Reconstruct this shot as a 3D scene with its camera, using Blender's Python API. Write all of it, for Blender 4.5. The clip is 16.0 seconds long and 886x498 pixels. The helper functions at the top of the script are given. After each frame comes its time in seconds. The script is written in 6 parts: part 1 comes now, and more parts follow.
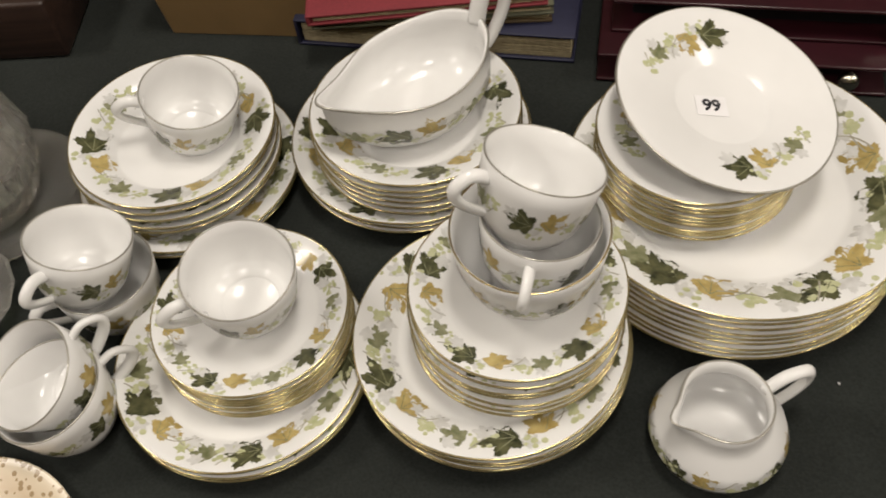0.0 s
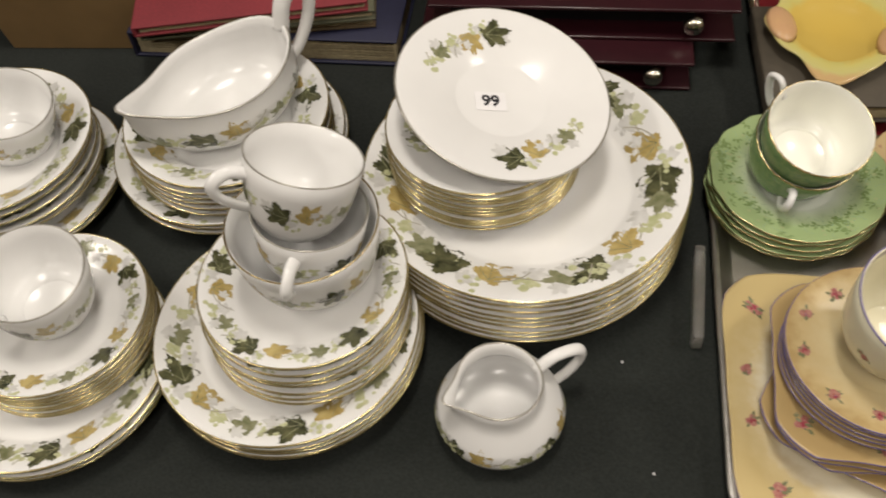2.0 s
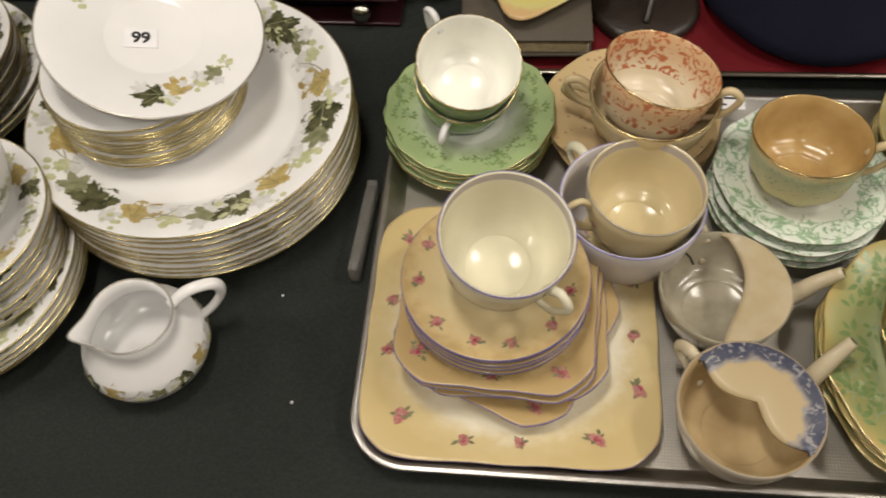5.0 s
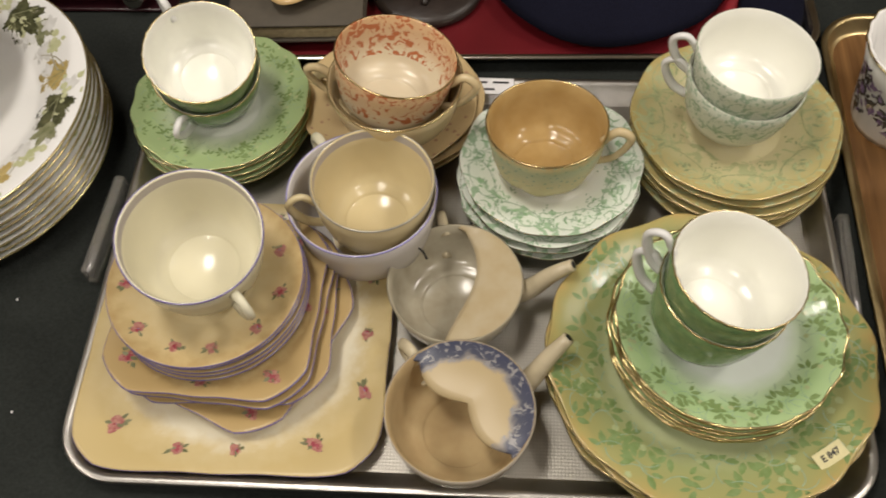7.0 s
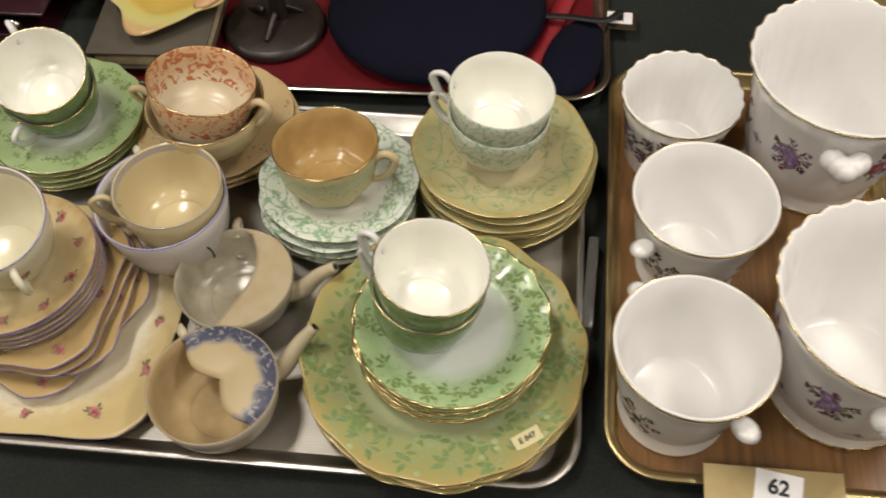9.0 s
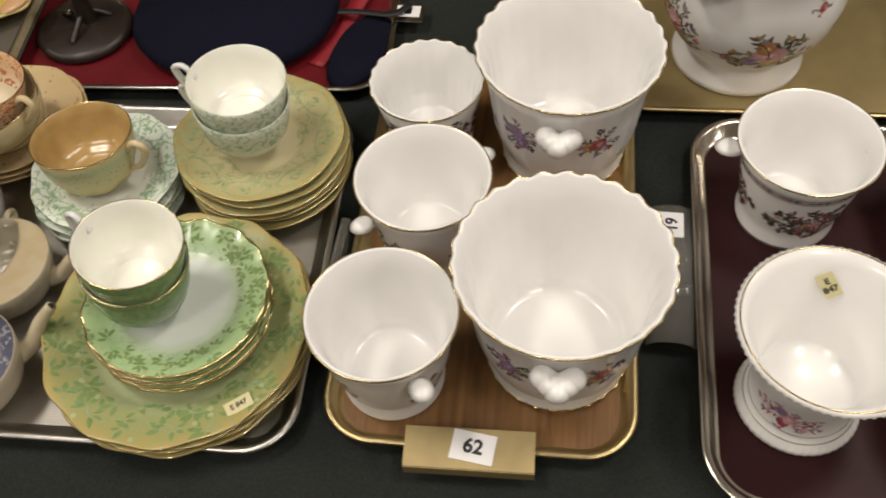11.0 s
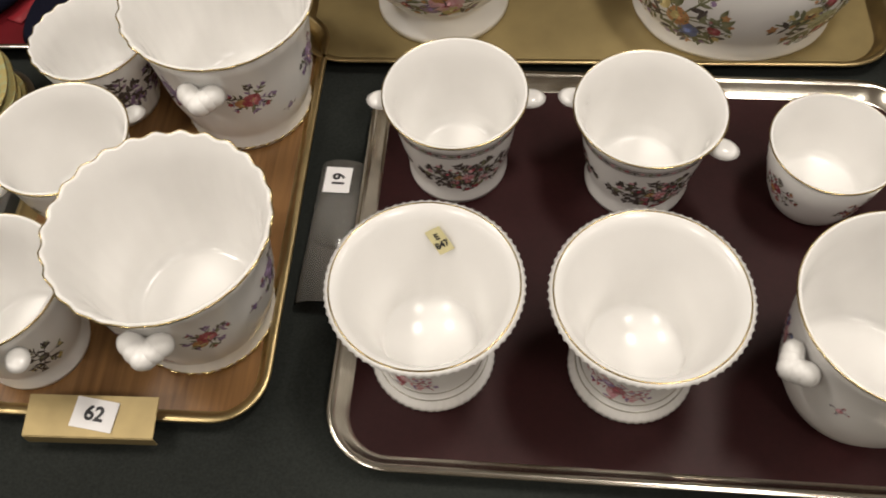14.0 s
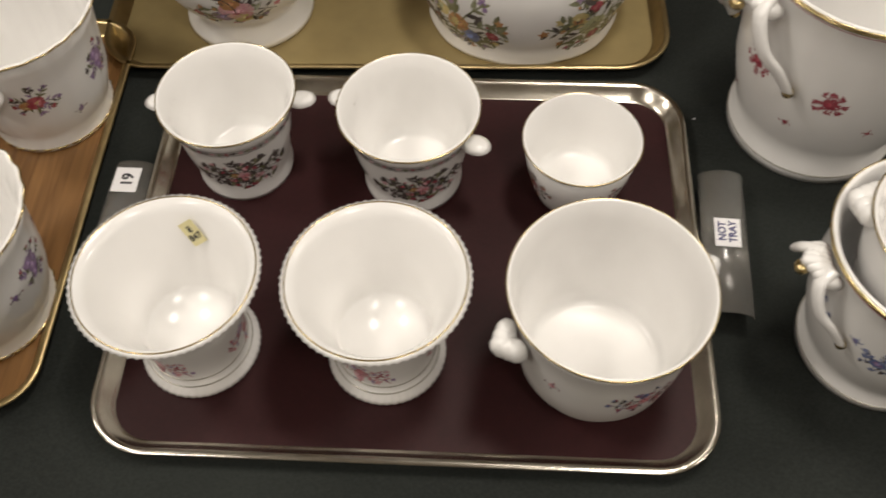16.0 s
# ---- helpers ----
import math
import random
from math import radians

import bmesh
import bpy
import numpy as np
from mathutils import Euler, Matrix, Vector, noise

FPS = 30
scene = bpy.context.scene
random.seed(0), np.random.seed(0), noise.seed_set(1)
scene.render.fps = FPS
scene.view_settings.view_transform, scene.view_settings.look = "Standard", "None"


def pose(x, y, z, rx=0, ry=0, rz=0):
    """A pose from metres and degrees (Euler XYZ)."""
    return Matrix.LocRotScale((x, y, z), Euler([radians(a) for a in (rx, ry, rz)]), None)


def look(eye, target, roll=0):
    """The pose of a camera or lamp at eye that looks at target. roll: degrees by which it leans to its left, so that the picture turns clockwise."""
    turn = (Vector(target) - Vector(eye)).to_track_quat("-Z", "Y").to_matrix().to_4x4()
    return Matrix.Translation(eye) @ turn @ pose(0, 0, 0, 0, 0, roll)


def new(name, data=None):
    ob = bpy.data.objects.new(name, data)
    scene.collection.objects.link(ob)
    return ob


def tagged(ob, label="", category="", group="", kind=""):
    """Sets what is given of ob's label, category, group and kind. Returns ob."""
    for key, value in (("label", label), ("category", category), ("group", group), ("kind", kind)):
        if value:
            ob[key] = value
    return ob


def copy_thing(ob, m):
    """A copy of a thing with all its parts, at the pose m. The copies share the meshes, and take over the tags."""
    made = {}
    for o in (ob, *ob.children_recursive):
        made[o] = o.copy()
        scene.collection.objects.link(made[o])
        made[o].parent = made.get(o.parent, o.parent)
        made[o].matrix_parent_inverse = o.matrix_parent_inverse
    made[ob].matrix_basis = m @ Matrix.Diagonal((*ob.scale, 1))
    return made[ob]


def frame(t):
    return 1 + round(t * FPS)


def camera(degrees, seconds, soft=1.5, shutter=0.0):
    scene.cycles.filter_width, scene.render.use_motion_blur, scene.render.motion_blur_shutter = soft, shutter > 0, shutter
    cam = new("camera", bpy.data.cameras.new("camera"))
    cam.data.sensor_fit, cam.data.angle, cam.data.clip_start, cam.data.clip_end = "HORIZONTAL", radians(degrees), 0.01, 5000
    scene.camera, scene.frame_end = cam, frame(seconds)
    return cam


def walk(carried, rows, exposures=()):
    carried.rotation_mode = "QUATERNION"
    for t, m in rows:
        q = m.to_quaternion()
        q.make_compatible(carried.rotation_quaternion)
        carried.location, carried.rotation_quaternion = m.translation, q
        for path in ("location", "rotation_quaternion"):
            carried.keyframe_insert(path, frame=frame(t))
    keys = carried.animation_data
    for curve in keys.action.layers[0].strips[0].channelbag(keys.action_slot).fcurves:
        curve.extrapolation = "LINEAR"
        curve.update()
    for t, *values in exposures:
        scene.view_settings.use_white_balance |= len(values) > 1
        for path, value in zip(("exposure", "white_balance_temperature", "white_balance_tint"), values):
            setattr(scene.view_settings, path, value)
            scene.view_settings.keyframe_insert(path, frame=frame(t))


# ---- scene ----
cam = camera(51.51, 16.0, 1.8, 0.5)
PATH = [
    (0, (0.0720, -0.0253, 0.6709), (-0.1464, 1.1351, -0.9433), -7.60),
    (0.5, (0.1062, -0.0295, 0.6764), (-0.1089, 1.1333, -0.9365), -8.33),
    (1, (0.1409, -0.0330, 0.6775), (-0.0549, 1.1445, -0.9272), -8.28),
    (1.5, (0.1754, -0.0381, 0.6768), (0.0052, 1.1499, -0.9231), -7.52),
    (2, (0.2124, -0.0472, 0.6729), (0.0715, 1.1430, -0.9282), -6.43),
    (2.5, (0.2542, -0.0542, 0.6710), (0.1405, 1.1358, -0.9324), -5.31),
    (3, (0.2988, -0.0624, 0.6722), (0.2079, 1.1160, -0.9412), -4.19),
    (3.5, (0.3370, -0.0737, 0.6724), (0.2696, 1.0848, -0.9565), -3.12),
    (3.7, (0.3536, -0.0775, 0.6709), (0.2900, 1.0684, -0.9671), -2.98),
    (5.8, (0.5432, -0.0461, 0.6648), (0.4963, 1.0171, -1.0285), -5.71),
    (6, (0.5660, -0.0460, 0.6645), (0.5206, 1.0099, -1.0334), -5.98),
    (6.5, (0.6165, -0.0422, 0.6536), (0.5765, 0.9998, -1.0531), -5.36),
    (7, (0.6580, -0.0324, 0.6441), (0.6395, 1.0074, -1.0642), -3.94),
    (7.5, (0.6879, -0.0450, 0.6559), (0.6730, 1.0061, -1.0456), -3.46),
    (8, (0.7346, -0.0656, 0.6724), (0.7229, 1.0187, -1.0081), -2.98),
    (8.5, (0.7975, -0.0969, 0.6891), (0.7823, 1.0203, -0.9697), -2.08),
    (9, (0.8561, -0.1196, 0.6985), (0.8067, 1.0151, -0.9478), -2.54),
    (9.5, (0.9251, -0.1399, 0.7012), (0.8609, 1.0069, -0.9361), -2.63),
    (9.7, (0.9515, -0.1428, 0.7022), (0.8869, 1.0031, -0.9357), -2.65),
    (11.8, (1.1720, -0.1712, 0.7130), (1.0676, 0.9844, -0.9160), -7.55),
    (12, (1.1856, -0.1703, 0.7135), (1.0926, 0.9896, -0.9131), -7.24),
    (12.5, (1.2430, -0.1678, 0.7093), (1.1836, 0.9775, -0.9292), -6.37),
    (13, (1.2983, -0.1714, 0.7061), (1.2538, 0.9504, -0.9490), -5.96),
    (13.5, (1.3477, -0.1607, 0.6961), (1.3077, 0.9175, -0.9879), -5.67),
    (14, (1.3800, -0.1521, 0.6889), (1.3441, 0.8962, -1.0140), -5.06),
    (14.5, (1.4041, -0.1585, 0.6936), (1.3843, 0.8878, -1.0107), -4.93),
    (15, (1.4416, -0.1681, 0.6969), (1.4375, 0.8831, -1.0045), -4.50),
    (15.5, (1.4934, -0.1852, 0.7010), (1.5174, 0.8722, -0.9964), -3.15),
    (16, (1.5462, -0.2001, 0.7041), (1.5909, 0.8767, -0.9807), -2.12),
]
walk(cam, [(t, look(eye, target, roll)) for t, eye, target, roll in PATH])

# ---- light ----
world = bpy.data.worlds.new("hall_light")
scene.world = world
world.use_nodes = True
world.node_tree.nodes["Background"].inputs[0].default_value = (1.0, 0.9, 0.8, 1)
world.node_tree.nodes["Background"].inputs[1].default_value = 0.012
CEIL = 2.1


def strip_lamp(x, y, power, sx=0.5, sy=0.25):
    data = bpy.data.lights.new("tube_lamp", "AREA")
    data.shape, data.size, data.size_y, data.energy = "RECTANGLE", sx, sy, power
    data.color = (1.0, 0.92, 0.82)
    ob = new("tube_lamp", data)
    ob.matrix_world = pose(x, y, CEIL - 0.08, 0, 0, 90)


for lx in (-1.6, 0.2, 2.0, 3.8):
    strip_lamp(lx, 0.45, 18.2)
    strip_lamp(lx, -0.9, 12.6, 0.5, 0.3)

# ---- materials ----


def material(name, base, rough=0.5, metal=0.0, vary=0.12, scale=60.0, bump=0.0, bump_scale=200.0, coat=0.0, second=None, second_scale=8.0):
    m = bpy.data.materials.new(name)
    m.use_nodes = True
    nt = m.node_tree
    p = nt.nodes["Principled BSDF"]
    p.inputs["Roughness"].default_value = rough
    p.inputs["Metallic"].default_value = metal
    p.inputs["Coat Weight"].default_value = coat
    p.inputs["Coat Roughness"].default_value = 0.06
    tc = nt.nodes.new("ShaderNodeTexCoord")
    n1 = nt.nodes.new("ShaderNodeTexNoise")
    n1.inputs["Scale"].default_value = scale
    n1.inputs["Detail"].default_value = 5
    n2 = nt.nodes.new("ShaderNodeTexNoise")
    n2.inputs["Scale"].default_value = second_scale
    n2.inputs["Detail"].default_value = 3
    for n in (n1, n2):
        nt.links.new(tc.outputs["Object"], n.inputs["Vector"])
    ramp = nt.nodes.new("ShaderNodeValToRGB")
    b = Vector(base)
    lo = b * (1 - vary)
    hi = b * (1 + vary * 0.7)
    if second:
        lo = Vector(second)
        hi = b
    ramp.color_ramp.elements[0].position, ramp.color_ramp.elements[1].position = 0.35, 0.65
    ramp.color_ramp.elements[0].color = (*lo, 1)
    ramp.color_ramp.elements[1].color = (*hi, 1)
    mix = nt.nodes.new("ShaderNodeMath")
    mix.operation = "MULTIPLY_ADD"
    mix.inputs[1].default_value = 0.5
    nt.links.new(n1.outputs["Fac"], mix.inputs[0])
    half = nt.nodes.new("ShaderNodeMath")
    half.operation = "MULTIPLY"
    half.inputs[1].default_value = 0.5
    nt.links.new(n2.outputs["Fac"], half.inputs[0])
    nt.links.new(half.outputs[0], mix.inputs[2])
    nt.links.new(mix.outputs[0], ramp.inputs[0])
    nt.links.new(ramp.outputs[0], p.inputs["Base Color"])
    if bump:
        n3 = nt.nodes.new("ShaderNodeTexNoise")
        n3.inputs["Scale"].default_value = bump_scale
        n3.inputs["Detail"].default_value = 4
        nt.links.new(tc.outputs["Object"], n3.inputs["Vector"])
        bp = nt.nodes.new("ShaderNodeBump")
        bp.inputs["Strength"].default_value = bump
        bp.inputs["Distance"].default_value = 0.001
        nt.links.new(n3.outputs["Fac"], bp.inputs["Height"])
        nt.links.new(bp.outputs[0], p.inputs["Normal"])
    return m


def ring_material(name, stops, radius, spot=None, spot_scale=260.0, spot_size=0.32, rough=0.27, cloud=0.25, height=False, blots=False):
    """Glazed china whose painted ground changes from the centre (0) to the rim (1), with sprigged spots."""
    m = material(name, (0.8, 0.8, 0.8), rough)
    nt = m.node_tree
    p = nt.nodes["Principled BSDF"]
    tc = nt.nodes.new("ShaderNodeTexCoord")
    sep = nt.nodes.new("ShaderNodeSeparateXYZ")
    nt.links.new(tc.outputs["Object"], sep.inputs[0])
    if height:
        val = sep.outputs["Z"]
    else:
        comb = nt.nodes.new("ShaderNodeCombineXYZ")
        nt.links.new(sep.outputs["X"], comb.inputs["X"])
        nt.links.new(sep.outputs["Y"], comb.inputs["Y"])
        ln = nt.nodes.new("ShaderNodeVectorMath")
        ln.operation = "LENGTH"
        nt.links.new(comb.outputs[0], ln.inputs[0])
        val = ln.outputs["Value"]
    noise_n = nt.nodes.new("ShaderNodeTexNoise")
    noise_n.inputs["Scale"].default_value = 90
    noise_n.inputs["Detail"].default_value = 4
    nt.links.new(tc.outputs["Object"], noise_n.inputs["Vector"])
    sc = nt.nodes.new("ShaderNodeMath")
    sc.operation = "MULTIPLY_ADD"
    sc.inputs[1].default_value = 1.0 / radius
    nt.links.new(val, sc.inputs[0])
    jit = nt.nodes.new("ShaderNodeMath")
    jit.operation = "MULTIPLY_ADD"
    jit.inputs[1].default_value = cloud * 0.4
    jit.inputs[2].default_value = -cloud * 0.2
    nt.links.new(noise_n.outputs["Fac"], jit.inputs[0])
    nt.links.new(jit.outputs[0], sc.inputs[2])
    ramp = nt.nodes.new("ShaderNodeValToRGB")
    els = ramp.color_ramp.elements
    els[0].position, els[0].color = stops[0][0], (*stops[0][1], 1)
    els[1].position, els[1].color = stops[-1][0], (*stops[-1][1], 1)
    for at, col in stops[1:-1]:
        e = els.new(at)
        e.color = (*col, 1)
    nt.links.new(sc.outputs[0], ramp.inputs[0])
    out = ramp.outputs[0]
    if spot:
        v = nt.nodes.new("ShaderNodeTexVoronoi")
        v.inputs["Scale"].default_value = spot_scale
        nt.links.new(tc.outputs["Object"], v.inputs["Vector"])
        lt = nt.nodes.new("ShaderNodeMath")
        lt.operation = "LESS_THAN"
        lt.inputs[1].default_value = spot_size
        if blots:
            v = nt.nodes.new("ShaderNodeTexNoise")
            v.inputs["Scale"].default_value = spot_scale
            v.inputs["Detail"].default_value = 3
            v.inputs["Distortion"].default_value = 1.5
            nt.links.new(tc.outputs["Object"], v.inputs["Vector"])
            lt.operation = "GREATER_THAN"
            nt.links.new(v.outputs["Fac"], lt.inputs[0])
        else:
            nt.links.new(v.outputs["Distance"], lt.inputs[0])
        edge = nt.nodes.new("ShaderNodeMath")
        edge.operation = "GREATER_THAN"
        edge.inputs[1].default_value = spot[1]
        nt.links.new(sc.outputs[0], edge.inputs[0])
        both = nt.nodes.new("ShaderNodeMath")
        both.operation = "MULTIPLY"
        nt.links.new(lt.outputs[0], both.inputs[0])
        nt.links.new(edge.outputs[0], both.inputs[1])
        mx = nt.nodes.new("ShaderNodeMix")
        mx.data_type = "RGBA"
        nt.links.new(both.outputs[0], mx.inputs["Factor"])
        nt.links.new(out, mx.inputs["A"])
        mx.inputs["B"].default_value = (*spot[0], 1)
        out = mx.outputs["Result"]
    nt.links.new(out, p.inputs["Base Color"])
    return m


CHINA = material("white_bone_china", (0.79, 0.785, 0.775), 0.19, vary=0.03, scale=30)
CHINA_COOL = material("cool_white_porcelain", (0.85, 0.84, 0.825), 0.20, vary=0.03, scale=30)
CUP_WHITE = material("warm_white_glaze", (0.88, 0.875, 0.80), 0.2, vary=0.03, scale=30)
CREAM = material("ivory_glaze", (0.75, 0.71, 0.54), 0.18, vary=0.06, scale=25)
GILT_PALE = material("pale_worn_gilding", (0.60, 0.51, 0.27), 0.21, metal=0.85, vary=0.25, scale=140)
GILT = material("worn_gilding", (0.60, 0.48, 0.24), 0.24, metal=1.0, vary=0.25, scale=140)
SILVER_LINE = material("grey_rim_line", (0.42, 0.40, 0.35), 0.3, metal=0.6, vary=0.2, scale=140)
LILAC = material("lilac_edge_line", (0.17, 0.14, 0.30), 0.2, vary=0.2, scale=120)
LIP_GREY = material("greyish_lilac_band", (0.47, 0.43, 0.42), 0.2, vary=0.08, scale=60)
LILAC_BRIGHT = material("bright_lilac_edge", (0.33, 0.31, 0.60), 0.2, vary=0.15, scale=120)
CLOTH = material("dark_green_baize", (0.0200, 0.0230, 0.0208), 0.95, vary=0.35, scale=420, bump=0.5, bump_scale=900, second_scale=5)
STEEL = material("brushed_stainless_steel", (0.55, 0.53, 0.50), 0.33, metal=1.0, vary=0.2, scale=50, bump=0.12, bump_scale=400)
CHROME = material("polished_tray_rim", (0.62, 0.58, 0.50), 0.2, metal=1.0, vary=0.15, scale=60)
BRASS = material("gilt_tray_rim", (0.50, 0.39, 0.20), 0.36, metal=1.0, vary=0.2, scale=60)
GOLDTRAY = material("pale_gold_lacquer", (0.36, 0.28, 0.13), 0.38, metal=0.35, vary=0.12, scale=40)
MAROON = material("maroon_laminate", (0.029, 0.0070, 0.0079), 0.5, vary=0.2, scale=200)
for dull in (CLOTH, MAROON):
    dull.node_tree.nodes["Principled BSDF"].inputs["Specular IOR Level"].default_value = 0.22
LEAF_DARK = material("dark_leaf_print", (0.026, 0.030, 0.016), 0.12, vary=0.3, scale=130, second=(0.13, 0.13, 0.065), second_scale=90)
LEAF_GREEN = material("green_leaf_print", (0.13, 0.14, 0.065), 0.12, second=(0.30, 0.30, 0.19), scale=150, second_scale=100)
LEAF_YELLOW = material("ochre_leaf_print", (0.52, 0.41, 0.17), 0.12, second=(0.33, 0.24, 0.08), scale=120, second_scale=110)
LEAF_GREY = material("grey_leaf_print", (0.55, 0.54, 0.52), 0.12, second=(0.69, 0.685, 0.67), scale=120, second_scale=100)
BERRY = material("pale_berry_print", (0.58, 0.58, 0.38), 0.12, second=(0.42, 0.44, 0.24), scale=200, second_scale=150)
STEM = material("thin_stem_print", (0.38, 0.36, 0.29), 0.14, vary=0.2)
ROSE = material("rose_print", (0.52, 0.10, 0.15), 0.14, second=(0.70, 0.36, 0.36), scale=400, second_scale=250)
PURPLE = material("violet_print", (0.22, 0.13, 0.30), 0.14, second=(0.40, 0.30, 0.42), scale=300, second_scale=200)
ROSE_DULL = material("faded_rose_print", (0.36, 0.11, 0.11), 0.2, second=(0.54, 0.30, 0.24), scale=500, second_scale=300)
ORANGE = material("orange_flower_print", (0.44, 0.17, 0.08), 0.14, second=(0.56, 0.36, 0.16), scale=250, second_scale=200)
BLUE = material("blue_print", (0.13, 0.16, 0.34), 0.14, second=(0.22, 0.27, 0.46), scale=300, second_scale=200)
DARK = material("dark_sprig_print", (0.06, 0.05, 0.045), 0.14, second=(0.14, 0.12, 0.11), scale=300, second_scale=200)
CRIMSON = material("crimson_print", (0.30, 0.035, 0.06), 0.14, second=(0.42, 0.12, 0.14), scale=300, second_scale=200)
GREEN_PRINT = material("leaf_green_print", (0.18, 0.26, 0.09), 0.14, second=(0.25, 0.34, 0.15), scale=200, second_scale=120)
SAGE_PRINT = material("sage_print", (0.24, 0.36, 0.24), 0.14, second=(0.36, 0.46, 0.34), scale=300, second_scale=150)
PINK = material("pale_pink_print", (0.66, 0.30, 0.36), 0.14, second=(0.74, 0.50, 0.50), scale=300, second_scale=200)
YELLOW = material("yellow_petal_print", (0.56, 0.46, 0.18), 0.14, second=(0.66, 0.56, 0.30), scale=250, second_scale=180)
PAPER = material("white_label_paper", (0.80, 0.79, 0.80), 0.6, vary=0.04)
AGED = material("yellowed_sticker", (0.66, 0.60, 0.33), 0.6, vary=0.08, scale=200)
INK = material("black_ink", (0.012, 0.012, 0.016), 0.5, vary=0.1)
PEN = material("blue_pen_ink", (0.03, 0.03, 0.14), 0.5, vary=0.1)


def clear(name, tint, rough):
    m = material(name, tint, rough, vary=0.01)
    p = m.node_tree.nodes["Principled BSDF"]
    p.inputs["Transmission Weight"].default_value = 0.92
    p.inputs["IOR"].default_value = 1.45
    return m


PLASTIC = clear("clear_plastic", (0.80, 0.78, 0.74), 0.14)
PLASTIC.node_tree.nodes["Principled BSDF"].inputs["Transmission Weight"].default_value = 0.88
CRYSTAL = clear("cut_crystal", (0.97, 0.96, 0.92), 0.03)


def wood(name, a, b, rough=0.4, along=(2.0, 40.0, 40.0)):
    m = material(name, a, rough)
    nt = m.node_tree
    tc = nt.nodes.new("ShaderNodeTexCoord")
    mp = nt.nodes.new("ShaderNodeMapping")
    mp.inputs["Scale"].default_value = along
    n = nt.nodes.new("ShaderNodeTexNoise")
    n.inputs["Scale"].default_value = 3.0
    n.inputs["Detail"].default_value = 8
    n.inputs["Distortion"].default_value = 1.2
    ramp = nt.nodes.new("ShaderNodeValToRGB")
    ramp.color_ramp.elements[0].position, ramp.color_ramp.elements[1].position = 0.3, 0.7
    ramp.color_ramp.elements[0].color, ramp.color_ramp.elements[1].color = (*a, 1), (*b, 1)
    nt.links.new(tc.outputs["Object"], mp.inputs[0])
    nt.links.new(mp.outputs[0], n.inputs["Vector"])
    nt.links.new(n.outputs["Fac"], ramp.inputs[0])
    nt.links.new(ramp.outputs[0], nt.nodes["Principled BSDF"].inputs["Base Color"])
    return m


TEAK = wood("teak_veneer", (0.13, 0.062, 0.022), (0.25, 0.13, 0.048), 0.32, (40.0, 2.5, 40.0))
DARKWOOD = wood("dark_stained_wood", (0.018, 0.010, 0.008), (0.04, 0.022, 0.016), 0.35)

# ---- mesh helpers ----


def mesh_of(name, verts, faces, mats, index=None, smooth=True):
    me = bpy.data.meshes.new(name)
    me.from_pydata([tuple(v) for v in verts], [], faces)
    for m in (mats if isinstance(mats, (list, tuple)) else [mats]):
        me.materials.append(m)
    if index:
        me.polygons.foreach_set("material_index", index)
    me.polygons.foreach_set("use_smooth", [smooth] * len(me.polygons))
    me.update()
    return me


def part(name, data, mats, parent, label="", smooth=True):
    me = mesh_of(name, data[0], data[1], mats, data[2] if len(data) > 2 else None, smooth)
    ob = new(name, me)
    ob.parent = parent
    if label:
        tagged(ob, label)
    if name in ("leaf_border", "printed_pattern"):
        tagged(ob, kind="stuff")
    return ob


def thing(name, m, label, category, group="", kind=""):
    ob = new(name)
    ob.empty_display_size = 0.02
    ob.matrix_world = m
    return tagged(ob, label, category, group, kind)


def lathe(profile, n=64, warp=None):
    """Turns (r, z) pairs round z; r = 0 at an end closes it. warp(theta, r, z) may move each point."""
    verts, faces, rings = [], [], []
    for r, z in profile:
        if r < 1e-6:
            rings.append([len(verts)])
            verts.append((0, 0, z) if warp is None else warp(0.0, 0.0, z))
            continue
        ids = []
        for i in range(n):
            t = 2 * math.pi * i / n
            ids.append(len(verts))
            verts.append((r * math.cos(t), r * math.sin(t), z) if warp is None else warp(t, r, z))
        rings.append(ids)
    for a, b in zip(rings, rings[1:]):
        for i in range(n):
            j = (i + 1) % n
            if len(a) == 1:
                faces.append((a[0], b[j], b[i]))
            elif len(b) == 1:
                faces.append((a[i], a[j], b[0]))
            else:
                faces.append((a[i], a[j], b[j], b[i]))
    return verts, faces


def rim_ring(r, z, size, n=96, warp=None):
    pts = [(r + size * math.cos(a), z + size * math.sin(a)) for a in (-2.2, -1.2, -0.2, 0.8, 1.8, 2.8)]
    return lathe(pts + [pts[0]], n, warp)


def tube(points, radii, sides=10, flat=1.0):
    """A swept tube through points; flat squeezes it along the second axis of its section."""
    pts = [Vector(p) for p in points]
    verts, faces = [], []
    up = None
    for i, p in enumerate(pts):
        d = (pts[min(i + 1, len(pts) - 1)] - pts[max(i - 1, 0)]).normalized()
        if up is None:
            up = d.orthogonal().normalized()
        up = (up - d * up.dot(d)).normalized()
        side = d.cross(up)
        r = radii[i] if isinstance(radii, (list, tuple)) else radii
        for k in range(sides):
            a = 2 * math.pi * k / sides
            verts.append(p + up * (math.cos(a) * r) + side * (math.sin(a) * r * flat))
    for i in range(len(pts) - 1):
        for k in range(sides):
            j = (k + 1) % sides
            faces.append((i * sides + k, i * sides + j, (i + 1) * sides + j, (i + 1) * sides + k))
    faces.append(tuple(range(sides))[::-1])
    faces.append(tuple(range((len(pts) - 1) * sides, len(pts) * sides)))
    return verts, faces


